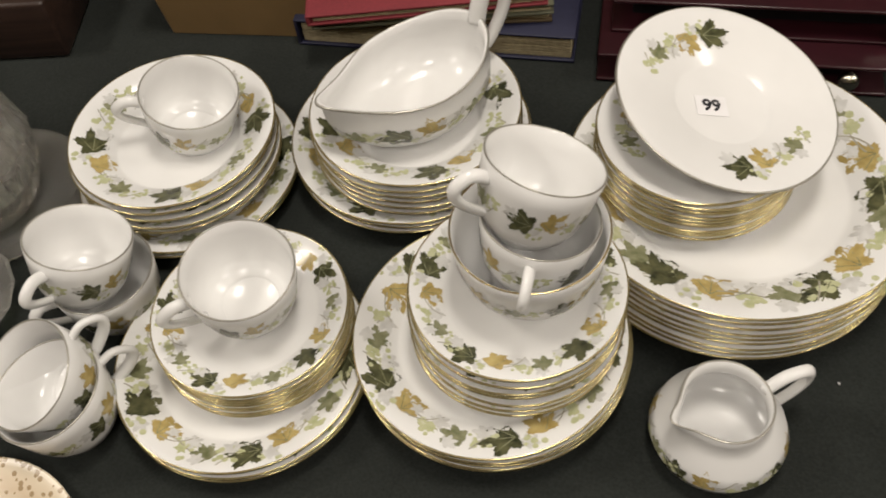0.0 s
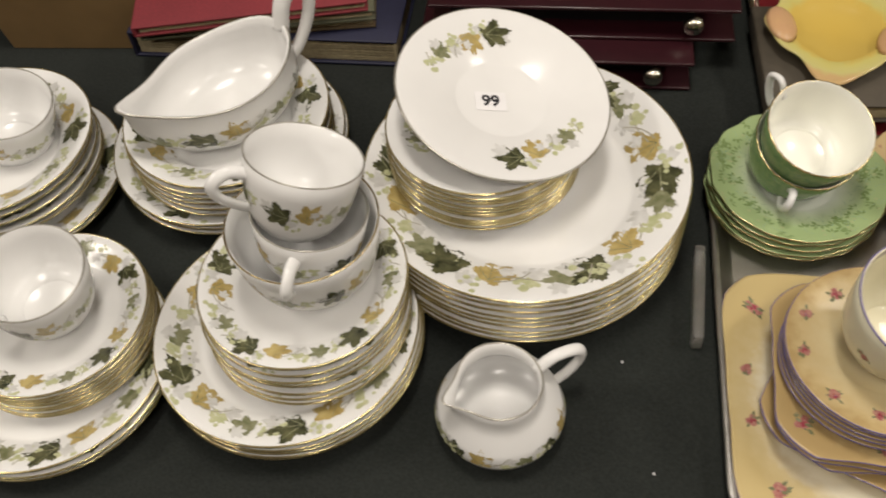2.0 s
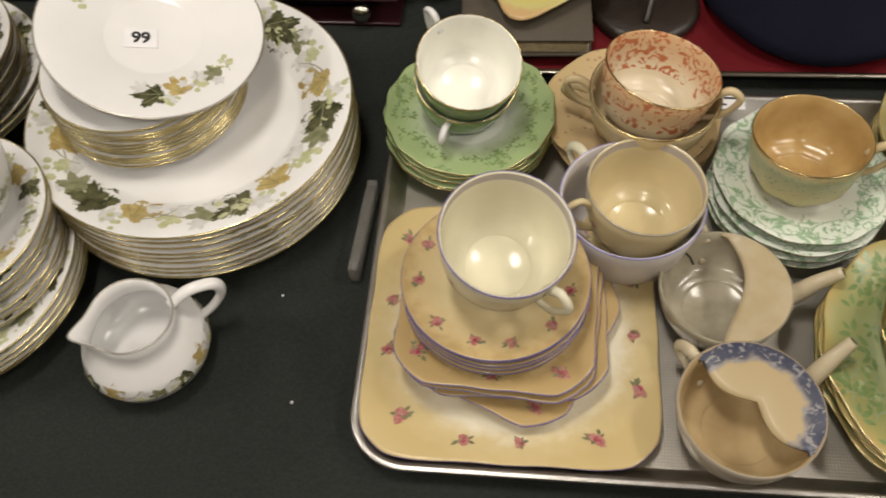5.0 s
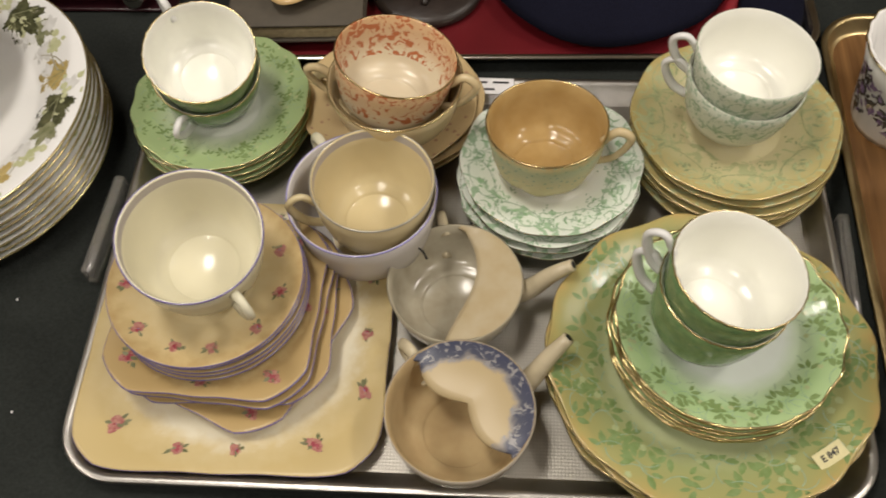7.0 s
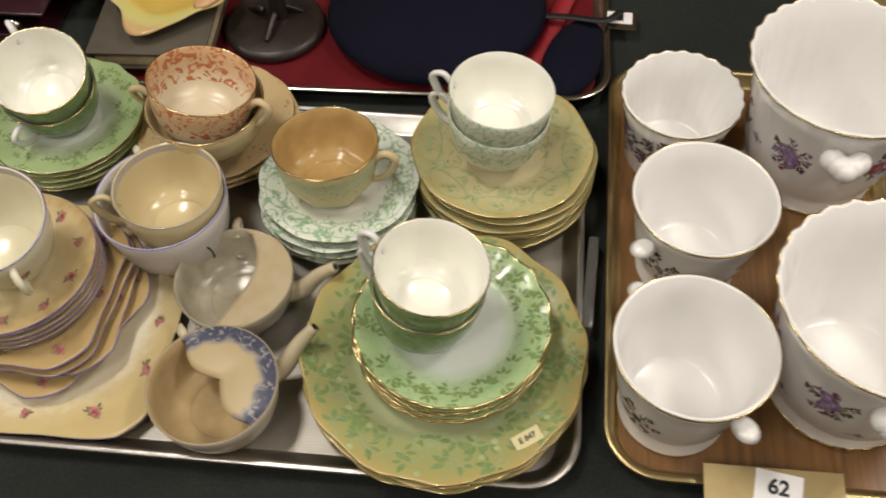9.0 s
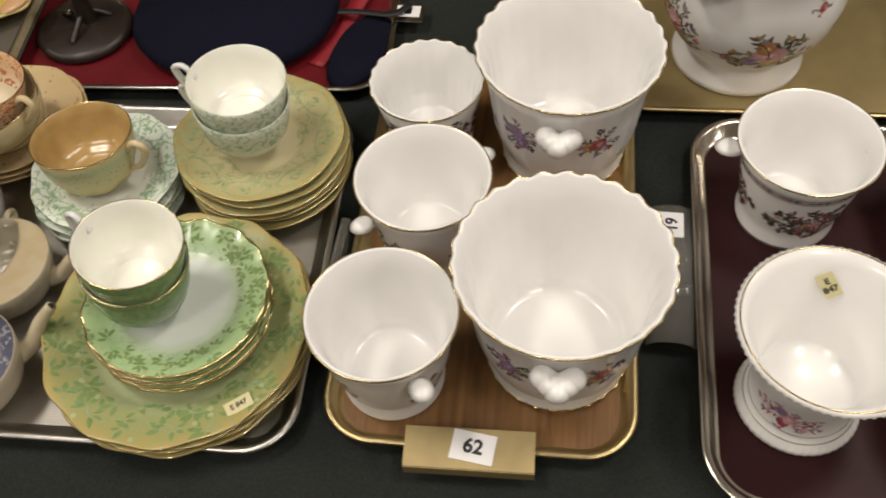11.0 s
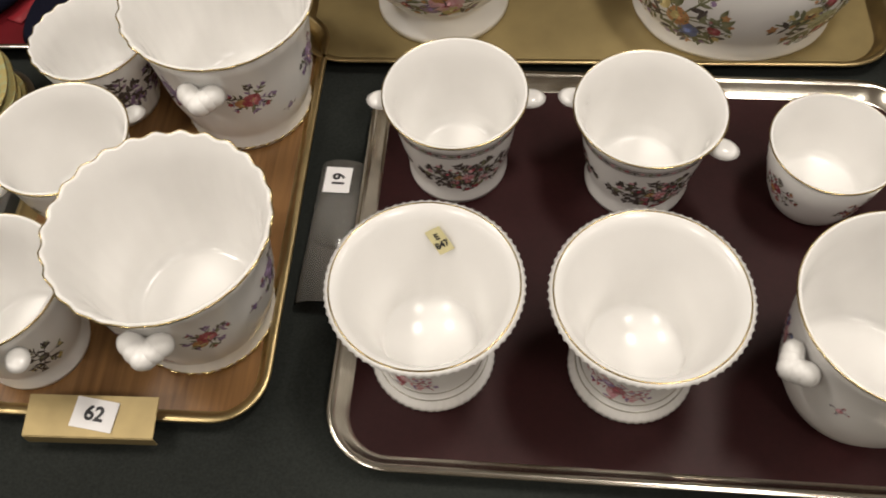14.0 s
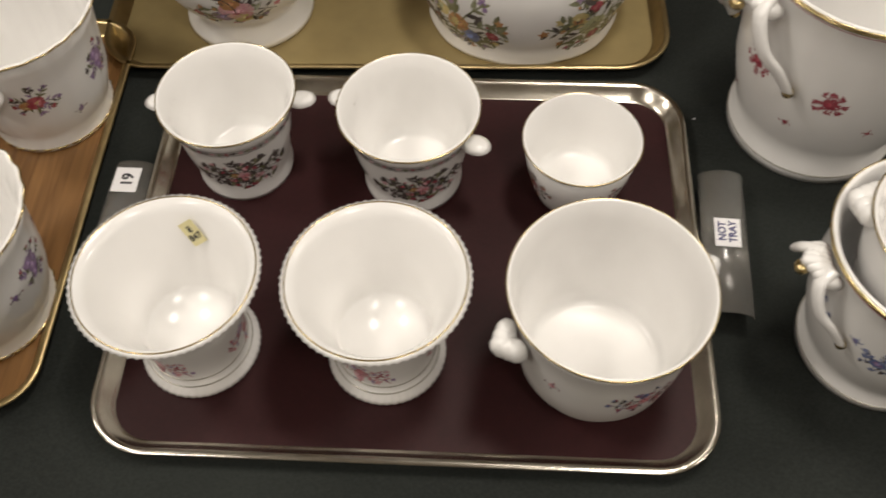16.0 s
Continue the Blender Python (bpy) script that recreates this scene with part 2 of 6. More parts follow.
def spline(points, steps=6):
    p = [Vector(q) for q in points]
    p = [p[0] * 2 - p[1]] + p + [p[-1] * 2 - p[-2]]
    out = []
    for i in range(1, len(p) - 2):
        for k in range(steps):
            t = k / steps
            a, b, c, d = p[i - 1], p[i], p[i + 1], p[i + 2]
            out.append(0.5 * ((2 * b) + (c - a) * t + (2 * a - 5 * b + 4 * c - d) * t * t + (3 * b - a - 3 * c + d) * t ** 3))
    out.append(p[-2])
    return out


def join(*datas):
    verts, faces, index = [], [], []
    for k, d in enumerate(datas):
        o = len(verts)
        verts += list(d[0])
        faces += [tuple(i + o for i in f) for f in d[1]]
        index += list(d[2]) if len(d) > 2 else [0] * len(d[1])
    return verts, faces, index


def moved(data, m):
    return ([m @ Vector(v) for v in data[0]], *data[1:])


def box(sx, sy, sz, bevel=0.002, seg=2):
    bm = bmesh.new()
    bmesh.ops.create_cube(bm, size=1.0)
    bmesh.ops.scale(bm, vec=(sx, sy, sz), verts=bm.verts)
    bmesh.ops.translate(bm, vec=(0, 0, sz / 2), verts=bm.verts)
    if bevel:
        bmesh.ops.bevel(bm, geom=bm.edges[:], offset=bevel, segments=seg, profile=0.5, affect="EDGES")
    bm.verts.index_update()
    out = [v.co.copy() for v in bm.verts], [tuple(v.index for v in f.verts) for f in bm.faces]
    bm.free()
    return out


def rounded(w, d, rad, n=8):
    pts = []
    for cx, cy, a0 in ((w / 2 - rad, d / 2 - rad, 0), (-w / 2 + rad, d / 2 - rad, 90), (-w / 2 + rad, -d / 2 + rad, 180), (w / 2 - rad, -d / 2 + rad, 270)):
        for i in range(n + 1):
            a = radians(a0 + 90 * i / n)
            pts.append((cx + rad * math.cos(a), cy + rad * math.sin(a)))
    return pts


def rings_mesh(rings, cap_first=True, cap_last=True):
    verts, faces = [], []
    n = len(rings[0])
    for r in rings:
        verts += r
    for k in range(len(rings) - 1):
        for i in range(n):
            j = (i + 1) % n
            faces.append((k * n + i, k * n + j, (k + 1) * n + j, (k + 1) * n + i))
    if cap_first:
        faces.append(tuple(range(n))[::-1])
    if cap_last:
        faces.append(tuple(range((len(rings) - 1) * n, len(rings) * n)))
    return verts, faces


def text_mesh(body, size, material_, parent, m, label="", bold=0.034):
    cu = bpy.data.curves.new("writing", "FONT")
    cu.body, cu.size, cu.align_x, cu.align_y = body, size, "CENTER", "CENTER"
    cu.extrude, cu.bevel_depth, cu.bevel_resolution = 0.00008, size * bold, 0
    tmp = bpy.data.objects.new("writing", cu)
    scene.collection.objects.link(tmp)
    bpy.context.view_layer.update()
    me = bpy.data.meshes.new_from_object(tmp)
    bpy.data.objects.remove(tmp)
    me.materials.clear()
    me.materials.append(material_)
    ob = new("lettering", me)
    ob.parent = parent
    ob.matrix_local = m @ Matrix.Diagonal((1, 1, 0.25, 1))
    if label:
        tagged(ob, label)
    return ob


# ---- printed decoration, laid on turned surfaces ----


def lobed(lobes, base, width, teeth):
    pts = []
    for i in range(60):
        a = 2 * math.pi * i / 60
        r = base
        for at, ln in lobes:
            d = abs((a - radians(at) + math.pi) % (2 * math.pi) - math.pi)
            r = max(r, base + (ln - base) * max(0.0, 1 - d / width) ** 0.8)
        r *= 1 + teeth * (1 if i % 2 else -1)
        pts.append((r * math.cos(a), r * math.sin(a)))
    return pts


VINE = lobed(((90, 1.0), (34, 0.95), (146, 0.95), (-24, 0.72), (204, 0.72)), 0.44, 0.52, 0.075)
OVATE = [(0.0, -0.9), (0.32, -0.5), (0.42, 0.0), (0.28, 0.5), (0.0, 1.0), (-0.28, 0.5), (-0.42, 0.0), (-0.32, -0.5)]
DISC = [(math.cos(a * 0.785), math.sin(a * 0.785)) for a in range(8)]
BLOOM = [((0.75 + 0.25 * math.cos(5 * a * 0.314)) * math.cos(a * 0.314), (0.75 + 0.25 * math.cos(5 * a * 0.314)) * math.sin(a * 0.314)) for a in range(20)]


class Print:
    """Collects flat motifs in (angle, way along the profile) and lays them just above a turned surface."""

    def __init__(self, surface, side=1.0, warp=None, lift=0.00016):
        self.s = [(Vector(a), Vector(b)) for a, b in zip(surface, surface[1:])]
        self.lengths = [(b - a).length for a, b in self.s]
        self.total, self.side, self.warp, self.lift = sum(self.lengths), side, warp, lift
        self.verts, self.faces, self.index = [], [], []
        self.layer = 0

    def at(self, theta, s, lift):
        s = min(max(s, 0.0), self.total - 1e-6)
        for (a, b), ln in zip(self.s, self.lengths):
            if s <= ln:
                break
            s -= ln
        d = (b - a).normalized()
        p = a + d * s + Vector((-d.y, d.x)) * self.side * lift
        if self.warp:
            return self.warp(theta, p.x, p.y)
        return (p.x * math.cos(theta), p.x * math.sin(theta), p.y)

    def radius(self, s):
        for (a, b), ln in zip(self.s, self.lengths):
            if s <= ln:
                break
            s -= ln
        return max((a + (b - a) * min(s / ln, 1)).x, 0.004)

    def motif(self, outline, theta, s, size, turn, mat, squash=1.0):
        self.layer = (self.layer + 1) % 12
        lift = self.lift + self.layer * 0.000015
        r = self.radius(s)
        c, sn = math.cos(turn), math.sin(turn)
        o = len(self.verts)
        pts = [(0.0, 0.0)] + [(x * size * squash, y * size) for x, y in outline]
        mid = [(0.5 * x, 0.5 * y) for x, y in pts[1:]]
        n = len(outline)
        for x, y in [pts[0]] + mid + pts[1:]:
            u, v = x * c - y * sn, x * sn + y * c
            self.verts.append(self.at(theta + u / r, s + v, lift))
        for i in range(n):
            j = (i + 1) % n
            f = [(o, o + 1 + i, o + 1 + j), (o + 1 + i, o + 1 + n + i, o + 1 + n + j, o + 1 + j)]
            self.faces += f
            self.index += [mat] * 2

    def line(self, theta, s, length, turn, width, mat, bend=0.0):
        self.layer = (self.layer + 1) % 12
        r = self.radius(s)
        o = len(self.verts)
        for k in range(6):
            t = k / 5
            a = turn + bend * (t - 0.5)
            u, v = math.cos(a) * length * t, math.sin(a) * length * t
            nu, nv = -math.sin(a) * width / 2, math.cos(a) * width / 2
            for sg in (-1, 1):
                self.verts.append(self.at(theta + (u + sg * nu) / r, s + v + sg * nv, self.lift + self.layer * 0.000015))
        for k in range(5):
            self.faces.append((o + 2 * k, o + 2 * k + 2, o + 2 * k + 3, o + 2 * k + 1))
            self.index.append(mat)

    def data(self):
        return self.verts, self.faces, self.index


AUTUMN = [LEAF_DARK, LEAF_YELLOW, LEAF_GREEN, LEAF_GREY, BERRY, STEM]


def vine_unit(pr, rnd, t0, s, k, r):
    """One repeat of the autumn-leaf border, k metres large, on a circle of radius r."""
    a = k / r

    def cluster(th, ss, n=9, spread=0.6):
        for _ in range(n):
            pr.motif(DISC, th + rnd.uniform(-spread, spread) * a, ss + rnd.uniform(-0.55, 0.55) * k, k * rnd.uniform(0.10, 0.20), 0, 4)
    for th, up, size in ((-1.0, 0.45, 0.8), (0.9, -0.5, 0.7), (3.7, 0.45, 0.75), (4.6, -0.55, 0.6), (2.4, 0.5, 0.5)):
        pr.motif(VINE, t0 + th * a, s + up * k, k * size * 0.92, rnd.uniform(0, 6), 3)
    pr.line(t0 + 2.1 * a, s - 0.2 * k, k * 2.1, 0.35, k * 0.07, 5, 0.5)
    pr.line(t0 + 2.1 * a, s + 0.1 * k, k * 1.8, 0.1, k * 0.07, 5, -0.4)
    pr.motif(VINE, t0, s, k * 1.38, 1.5 + rnd.uniform(-0.5, 0.5), 0, 0.95)
    for v in (-0.7, 0.0, 0.7):
        pr.line(t0 + 0.45 * a, s, k * 1.2, 3.1 + v, k * 0.05, 2, 0.1)
    pr.motif(VINE, t0 + 1.85 * a, s + 0.25 * k, k * 1.3, rnd.uniform(-0.7, 0.3), 1, 0.85)
    for v in (-0.7, 0.0, 0.7):
        pr.line(t0 + 1.85 * a, s - 0.2 * k, k * 0.9, 1.57 + v, k * 0.04, 2, 0.1)
    cluster(t0 + 1.0 * a, s - 0.65 * k, 7)
    cluster(t0 + 3.5 * a, s - 0.2 * k, 8)
    for j in range(5):
        pr.motif(OVATE, t0 + 3.5 * a, s - 0.1 * k, k * 0.42, j * 1.3 + rnd.uniform(0, 1), 4)
    pr.motif(VINE, t0 + 4.9 * a, s - 0.05 * k, k * 0.98, 1.2 + rnd.uniform(-0.5, 0.5), 2, 0.9)
    cluster(t0 + 6.0 * a, s + 0.05 * k, 16, 0.75)
    pr.line(t0 + 5.6 * a, s - 0.7 * k, k * 1.2, 0.9, k * 0.07, 5)


PETAL = [(0.0, 0.0), (0.42, 0.30), (0.52, 0.66), (0.30, 0.96), (0.0, 1.0), (-0.30, 0.96), (-0.52, 0.66), (-0.42, 0.30)]


def flower(pr, rnd, theta, s, size, outer, inner, eye, petals=6):
    """An opened bloom of overlapping petals with a darker heart."""
    r = pr.radius(s)
    for ring, (count, rad, slot) in enumerate(((petals, 1.0, outer), (petals - 1, 0.64, inner))):
        for k in range(count):
            a = 6.283 * k / count + rnd.uniform(-0.15, 0.15) + ring * 0.5
            pr.motif(PETAL, theta, s, size * rad * rnd.uniform(0.85, 1.1), a, slot, 1.05)
    pr.motif(DISC, theta, s, size * 0.22, 0, eye)
    pr.motif(DISC, theta + size * 0.25 / r, s + size * 0.15, size * 0.10, 0, eye)


def bouquet(pr, rnd, theta, s, w, h, blooms, leaf, stems=9, buds=(), big=0.3):
    """A printed bouquet about 2w wide and 2h high; blooms: (outer, inner, eye) slots; buds and leaf: slots."""
    r = pr.radius(s)
    buds = buds or [b[0] for b in blooms]
    for k in range(stems):
        a = 6.283 * (k + rnd.uniform(-0.3, 0.3)) / stems
        u, v = w * math.cos(a) * rnd.uniform(0.7, 1.0), h * math.sin(a) * rnd.uniform(0.7, 1.0)
        d, turn = math.hypot(u, v), math.atan2(v, u)
        pr.line(theta, s, d, turn, h * 0.045, leaf[0], rnd.uniform(-0.5, 0.5))
        for f in (0.45, 0.7, 0.9):
            for side in (-1, 1):
                if rnd.random() < 0.8:
                    ta = turn - 1.57 + side * rnd.uniform(0.5, 1.1)
                    off = h * 0.13
                    pr.motif(OVATE, theta + (u * f - math.sin(ta) * off) / r, s + v * f + math.cos(ta) * off, h * rnd.uniform(0.13, 0.21), ta, leaf[rnd.randrange(len(leaf))], 0.85)
        b = buds[rnd.randrange(len(buds))]
        pr.motif(BLOOM, theta + u / r, s + v, h * rnd.uniform(0.09, 0.17), a, b)
        if rnd.random() < 0.6:
            pr.motif(DISC, theta + (u * 0.8 + h * 0.2) / r, s + v * 0.8, h * 0.07, 0, b)
    for k, (o, i, e) in enumerate(blooms):
        a = 6.283 * k / max(len(blooms), 1) + rnd.uniform(0, 1)
        q = 0.0 if k == 0 else 1.0
        flower(pr, rnd, theta + q * math.cos(a) * w * 0.42 / r, s + q * math.sin(a) * h * 0.42, h * big * (1.2 if k == 0 else rnd.uniform(0.7, 0.95)), o, i, e)

# ---- structure ----


def slab(name, sx, sy, sz, m, mat_, label, category, bevel=0.0):
    me = mesh_of(name, *box(sx, sy, sz, bevel), mat_, smooth=False)
    ob = new(name, me)
    ob.matrix_world = m
    return tagged(ob, label, category, kind="structure")


PLASTER = material("cream_plaster", (0.62, 0.57, 0.48), 0.9, vary=0.06, scale=12)
BOARDS = wood("floor_boards", (0.10, 0.06, 0.035), (0.18, 0.11, 0.06), 0.5)
slab("floor", 9, 9, 0.1, pose(0.8, 0.2, -0.85), BOARDS, "plain brown boarded hall floor", "floor")
slab("ceiling", 9, 9, 0.1, pose(0.8, 0.2, CEIL), PLASTER, "plain cream plaster ceiling", "ceiling")
slab("wall_north", 9, 0.1, 2.85, pose(0.8, 4.65, -0.75), PLASTER, "plain cream plaster wall", "wall")
slab("wall_south", 9, 0.1, 2.85, pose(0.8, -4.25, -0.75), PLASTER, "plain cream plaster wall", "wall")
slab("wall_west", 0.1, 8.8, 2.85, pose(-3.65, 0.2, -0.75), PLASTER, "plain cream plaster wall", "wall")
slab("wall_east", 0.1, 8.8, 2.85, pose(5.25, 0.2, -0.75), PLASTER, "plain cream plaster wall", "wall")

# the long trestle table under its cloth
table = thing("trestle_table", pose(0.75, 0.42, -0.75, 0, 0, -7), "long table covered by a dark green baize cloth", "table")


def cloth_sheet():
    nx, ny, w, d = 120, 40, 3.3, 1.35
    verts, faces = [], []
    for j in range(ny + 1):
        for i in range(nx + 1):
            x, y = (i / nx - 0.5) * w, (j / ny - 0.5) * d
            z = 0.75 - 0.0006 + 0.0006 * noise.noise((x * 6, y * 6, 0.3))
            for at in (-0.905, -0.61, -0.255, 0.42, 1.05):
                z += 0.0008 * math.exp(-((x - at - 0.01 * math.sin(y * 3)) / 0.006) ** 2)
            verts.append((x, y, z))
    for j in range(ny):
        for i in range(nx):
            a = j * (nx + 1) + i
            faces.append((a, a + 1, a + nx + 2, a + nx + 1))
    edge = [i for i in range(nx + 1)] + [j * (nx + 1) + nx for j in range(1, ny + 1)] + [ny * (nx + 1) + i for i in range(nx - 1, -1, -1)] + [j * (nx + 1) for j in range(ny - 1, 0, -1)]
    base = len(verts)
    for k, e in enumerate(edge):
        x, y, _ = verts[e]
        f = 0.02 + 0.02 * math.sin(k * 0.7)
        s = Vector((x / w, y / d)).normalized() * f
        verts.append((x + s.x, y + s.y, 0.03))
    for k in range(len(edge)):
        j = (k + 1) % len(edge)
        faces.append((edge[j], edge[k], base + k, base + j))
    return verts, faces


part("tablecloth", cloth_sheet(), CLOTH, table, "dark green baize cloth with fold creases")
part("tabletop", moved(box(3.26, 1.31, 0.03, 0.002), Matrix.Translation((0, 0, 0.715))), DARKWOOD, table)
for tx in (-1.5, 1.5):
    for ty in (-0.55, 0.55):
        part("leg", moved(box(0.05, 0.05, 0.715, 0.003), Matrix.Translation((tx, ty, 0))), DARKWOOD, table)


def speck(x, y, s):
    ob = new("lint_fleck", mesh_of("lint_fleck", *box(s, s * 0.6, 0.0006, 0.0002, 1), PAPER))
    ob.matrix_world = pose(x, y, 0.0002, 0, 0, x * 900)
    tagged(ob, "tiny white fleck of lint on the dark cloth", "lint", "specks on the cloth")


for sx, sy in ((0.305, 0.3332), (0.473, 0.6273), (0.3203, 0.236), (-0.3153, 0.6888), (1.8242, 0.3813)):
    speck(sx, sy, 0.0024)

# ---- leaf-pattern dinner service ----


def plate_profile(R, h, well=0.70, th=0.0028, foot=0.56):
    return [(0, 0.0035), (R * (foot - 0.04), 0.0035), (R * (foot - 0.03), 0.0), (R * foot, 0.0), (R * (foot + 0.015), 0.0035),
            (R * well, 0.0045), (R * (well + 0.05), h * 0.42), (R * 0.9, h * 0.78), (R * 0.995, h - 0.001), (R, h), (R * 0.998, h + 0.0012), (R * 0.985, h + 0.0012),
            (R * 0.9, h * 0.78 + th), (R * (well + 0.045), h * 0.42 + th), (R * (well - 0.005), 0.0045 + th), (R * (well - 0.04), 0.0035 + th), (0, 0.0035 + th)]


def vine_plate(name, R, h, m, label, group, units=5, well=0.70, k=None, edge=GILT_PALE):
    ob = thing(name, m, label, "plate", group)
    prof = plate_profile(R, h, well)
    part("body", lathe(prof, 80), CHINA, ob)
    part("rim_band", rim_ring(R - 0.0003, h + 0.0002, 0.0012), edge, ob, "thin gilt rim line")
    pr = Print(prof[11:15], side=-1.0)
    rnd = random.Random(int(R * 1e4))
    k = k or R * 0.148
    for u in range(units):
        vine_unit(pr, rnd, 2 * math.pi * u / units, pr.total * 0.50, k, R * 0.85)
    part("leaf_border", pr.data(), AUTUMN, ob, "printed border of green and ochre vine leaves", smooth=True)
    return ob


def stacked(base, n, x, y, z0, dz, seed, slip=0.0015, drift=(0.0, 0.0)):
    """Copies of a plate, one on another; the given one is the lowest."""
    rnd = random.Random(seed)
    last = base
    base.matrix_world = pose(x, y, z0, 0, 0, rnd.uniform(0, 360))
    for i in range(1, n):
        f = i / max(n - 1, 1)
        last = copy_thing(base, pose(x + drift[0] * f + rnd.uniform(-slip, slip), y + drift[1] * f + rnd.uniform(-slip, slip), z0 + i * dz, rnd.uniform(-0.3, 0.3), rnd.uniform(-0.3, 0.3), rnd.uniform(0, 360)))
    return last


def cup_profile(R, H, th=0.0022, foot=0.55):
    out = [(0, 0.004), (R * (foot - 0.06), 0.004), (R * (foot - 0.05), 0), (R * foot, 0), (R * (foot + 0.02), 0.004), (R * 0.72, H * 0.14), (R * 0.85, H * 0.32),
           (R * 0.925, H * 0.55), (R * 0.965, H * 0.78), (R, H)]
    inn = [(R - th * 0.5, H + 0.0008), (R - th, H), (R * 0.965 - th, H * 0.78), (R * 0.925 - th, H * 0.55), (R * 0.85 - th, H * 0.34), (R * 0.70 - th, H * 0.18), (R * 0.54, 0.0108), (R * 0.52, 0.0084), (R * 0.50, 0.0076), (0, 0.0072)]
    return out + inn


def ear(r_top, z_top, r_low, z_low, out, w=0.0034, flat=1.5):
    """A looped handle in the xz plane."""
    pts = [(r_top - 0.002, 0, z_top), (r_top + out * 0.55, 0, z_top + out * 0.12), (r_top + out, 0, z_top * 0.75 + z_low * 0.25), (r_top + out * 0.75, 0, z_top * 0.35 + z_low * 0.65), (r_low + 0.002, 0, z_low), (r_low - 0.004, 0, z_low)]
    return tube(spline(pts, 5), w, 10, flat)


def vine_cup(m, label, group="leaf-pattern cups", R=0.0445, H=0.0615):
    ob = thing("teacup", m, label, "cup", group)
    prof = cup_profile(R, H)
    part("body", lathe(prof, 64), CHINA, ob)
    part("handle", ear(R * 0.955, H * 0.80, R * 0.86, H * 0.34, R * 0.52), CHINA, ob)
    part("rim_band", rim_ring(R - 0.0010, H + 0.0003, 0.0008, 64), SILVER_LINE, ob, "thin metallic rim line")
    pr = Print(prof[5:10], side=-1.0)
    rnd = random.Random(7)
    for u in range(3):
        vine_unit(pr, rnd, 0.9 + 2 * math.pi * u / 3, pr.total * 0.48, 0.0108, R)
    part("leaf_border", pr.data(), AUTUMN, ob, "printed sprays of vine leaves")
    return ob



def tip(x, y, z, rx, ry, turn, H):
    """The pose of a vessel H high whose rim's centre is at x, y, z and whose axis is tipped by rx and ry."""
    return pose(x, y, z, rx, ry, 0) @ pose(0, 0, -H, 0, 0, turn)


# stack with a single cup, far from the camera's start
low = vine_plate("salad_plate", 0.1055, 0.020, pose(0, 0, 0), "white china plate with vine-leaf border on a stack", "leaf-pattern plates")
top = stacked(low, 2, -0.2680, 0.5326, 0.0003, 0.006, 1)
soup = vine_plate("coupe_bowl", 0.0955, 0.026, pose(0, 0, 0), "shallow white china bowl with vine-leaf border", "leaf-pattern bowls", units=4, well=0.62, k=0.0150)
stacked(soup, 5, -0.2720, 0.5360, 0.0130, 0.0088, 2, 0.002)
vine_cup(tip(-0.2466, 0.5477, 0.1070, 2.9, 12, 195, 0.0605), "white teacup with vine leaves standing on stacked bowls")

# stack of side plates with a cup
p2 = vine_plate("salad_plate", 0.103, 0.020, pose(0, 0, 0), "white china plate with vine-leaf border on a stack", "leaf-pattern plates")
stacked(p2, 3, -0.1693, 0.3246, 0.0003, 0.0062, 3)
side = vine_plate("side_plate", 0.0792, 0.015, pose(0, 0, 0), "small white china plate with gilt rim and leaf border", "leaf-pattern side plates", units=5, k=0.0110)
stacked(side, 8, -0.1599, 0.3485, 0.0190, 0.0043, 4, 0.001)
vine_cup(tip(-0.1566, 0.3494, 0.1180, 5, 3.5, 215, 0.0605), "white teacup with vine leaves standing on side plates")

# stack under the sauce boat
p3 = vine_plate("dessert_plate", 0.1130, 0.022, pose(0, 0, 0), "white china plate with vine-leaf border on a stack", "leaf-pattern plates")
stacked(p3, 3, -0.0550, 0.5710, 0.0003, 0.0065, 5)
soup2 = vine_plate("coupe_bowl", 0.0955, 0.026, pose(0, 0, 0), "shallow white china bowl with vine-leaf border", "leaf-pattern bowls", units=4, well=0.62, k=0.0150)
stacked(soup2, 6, -0.0461, 0.5565, 0.0196, 0.0072, 6, 0.001)


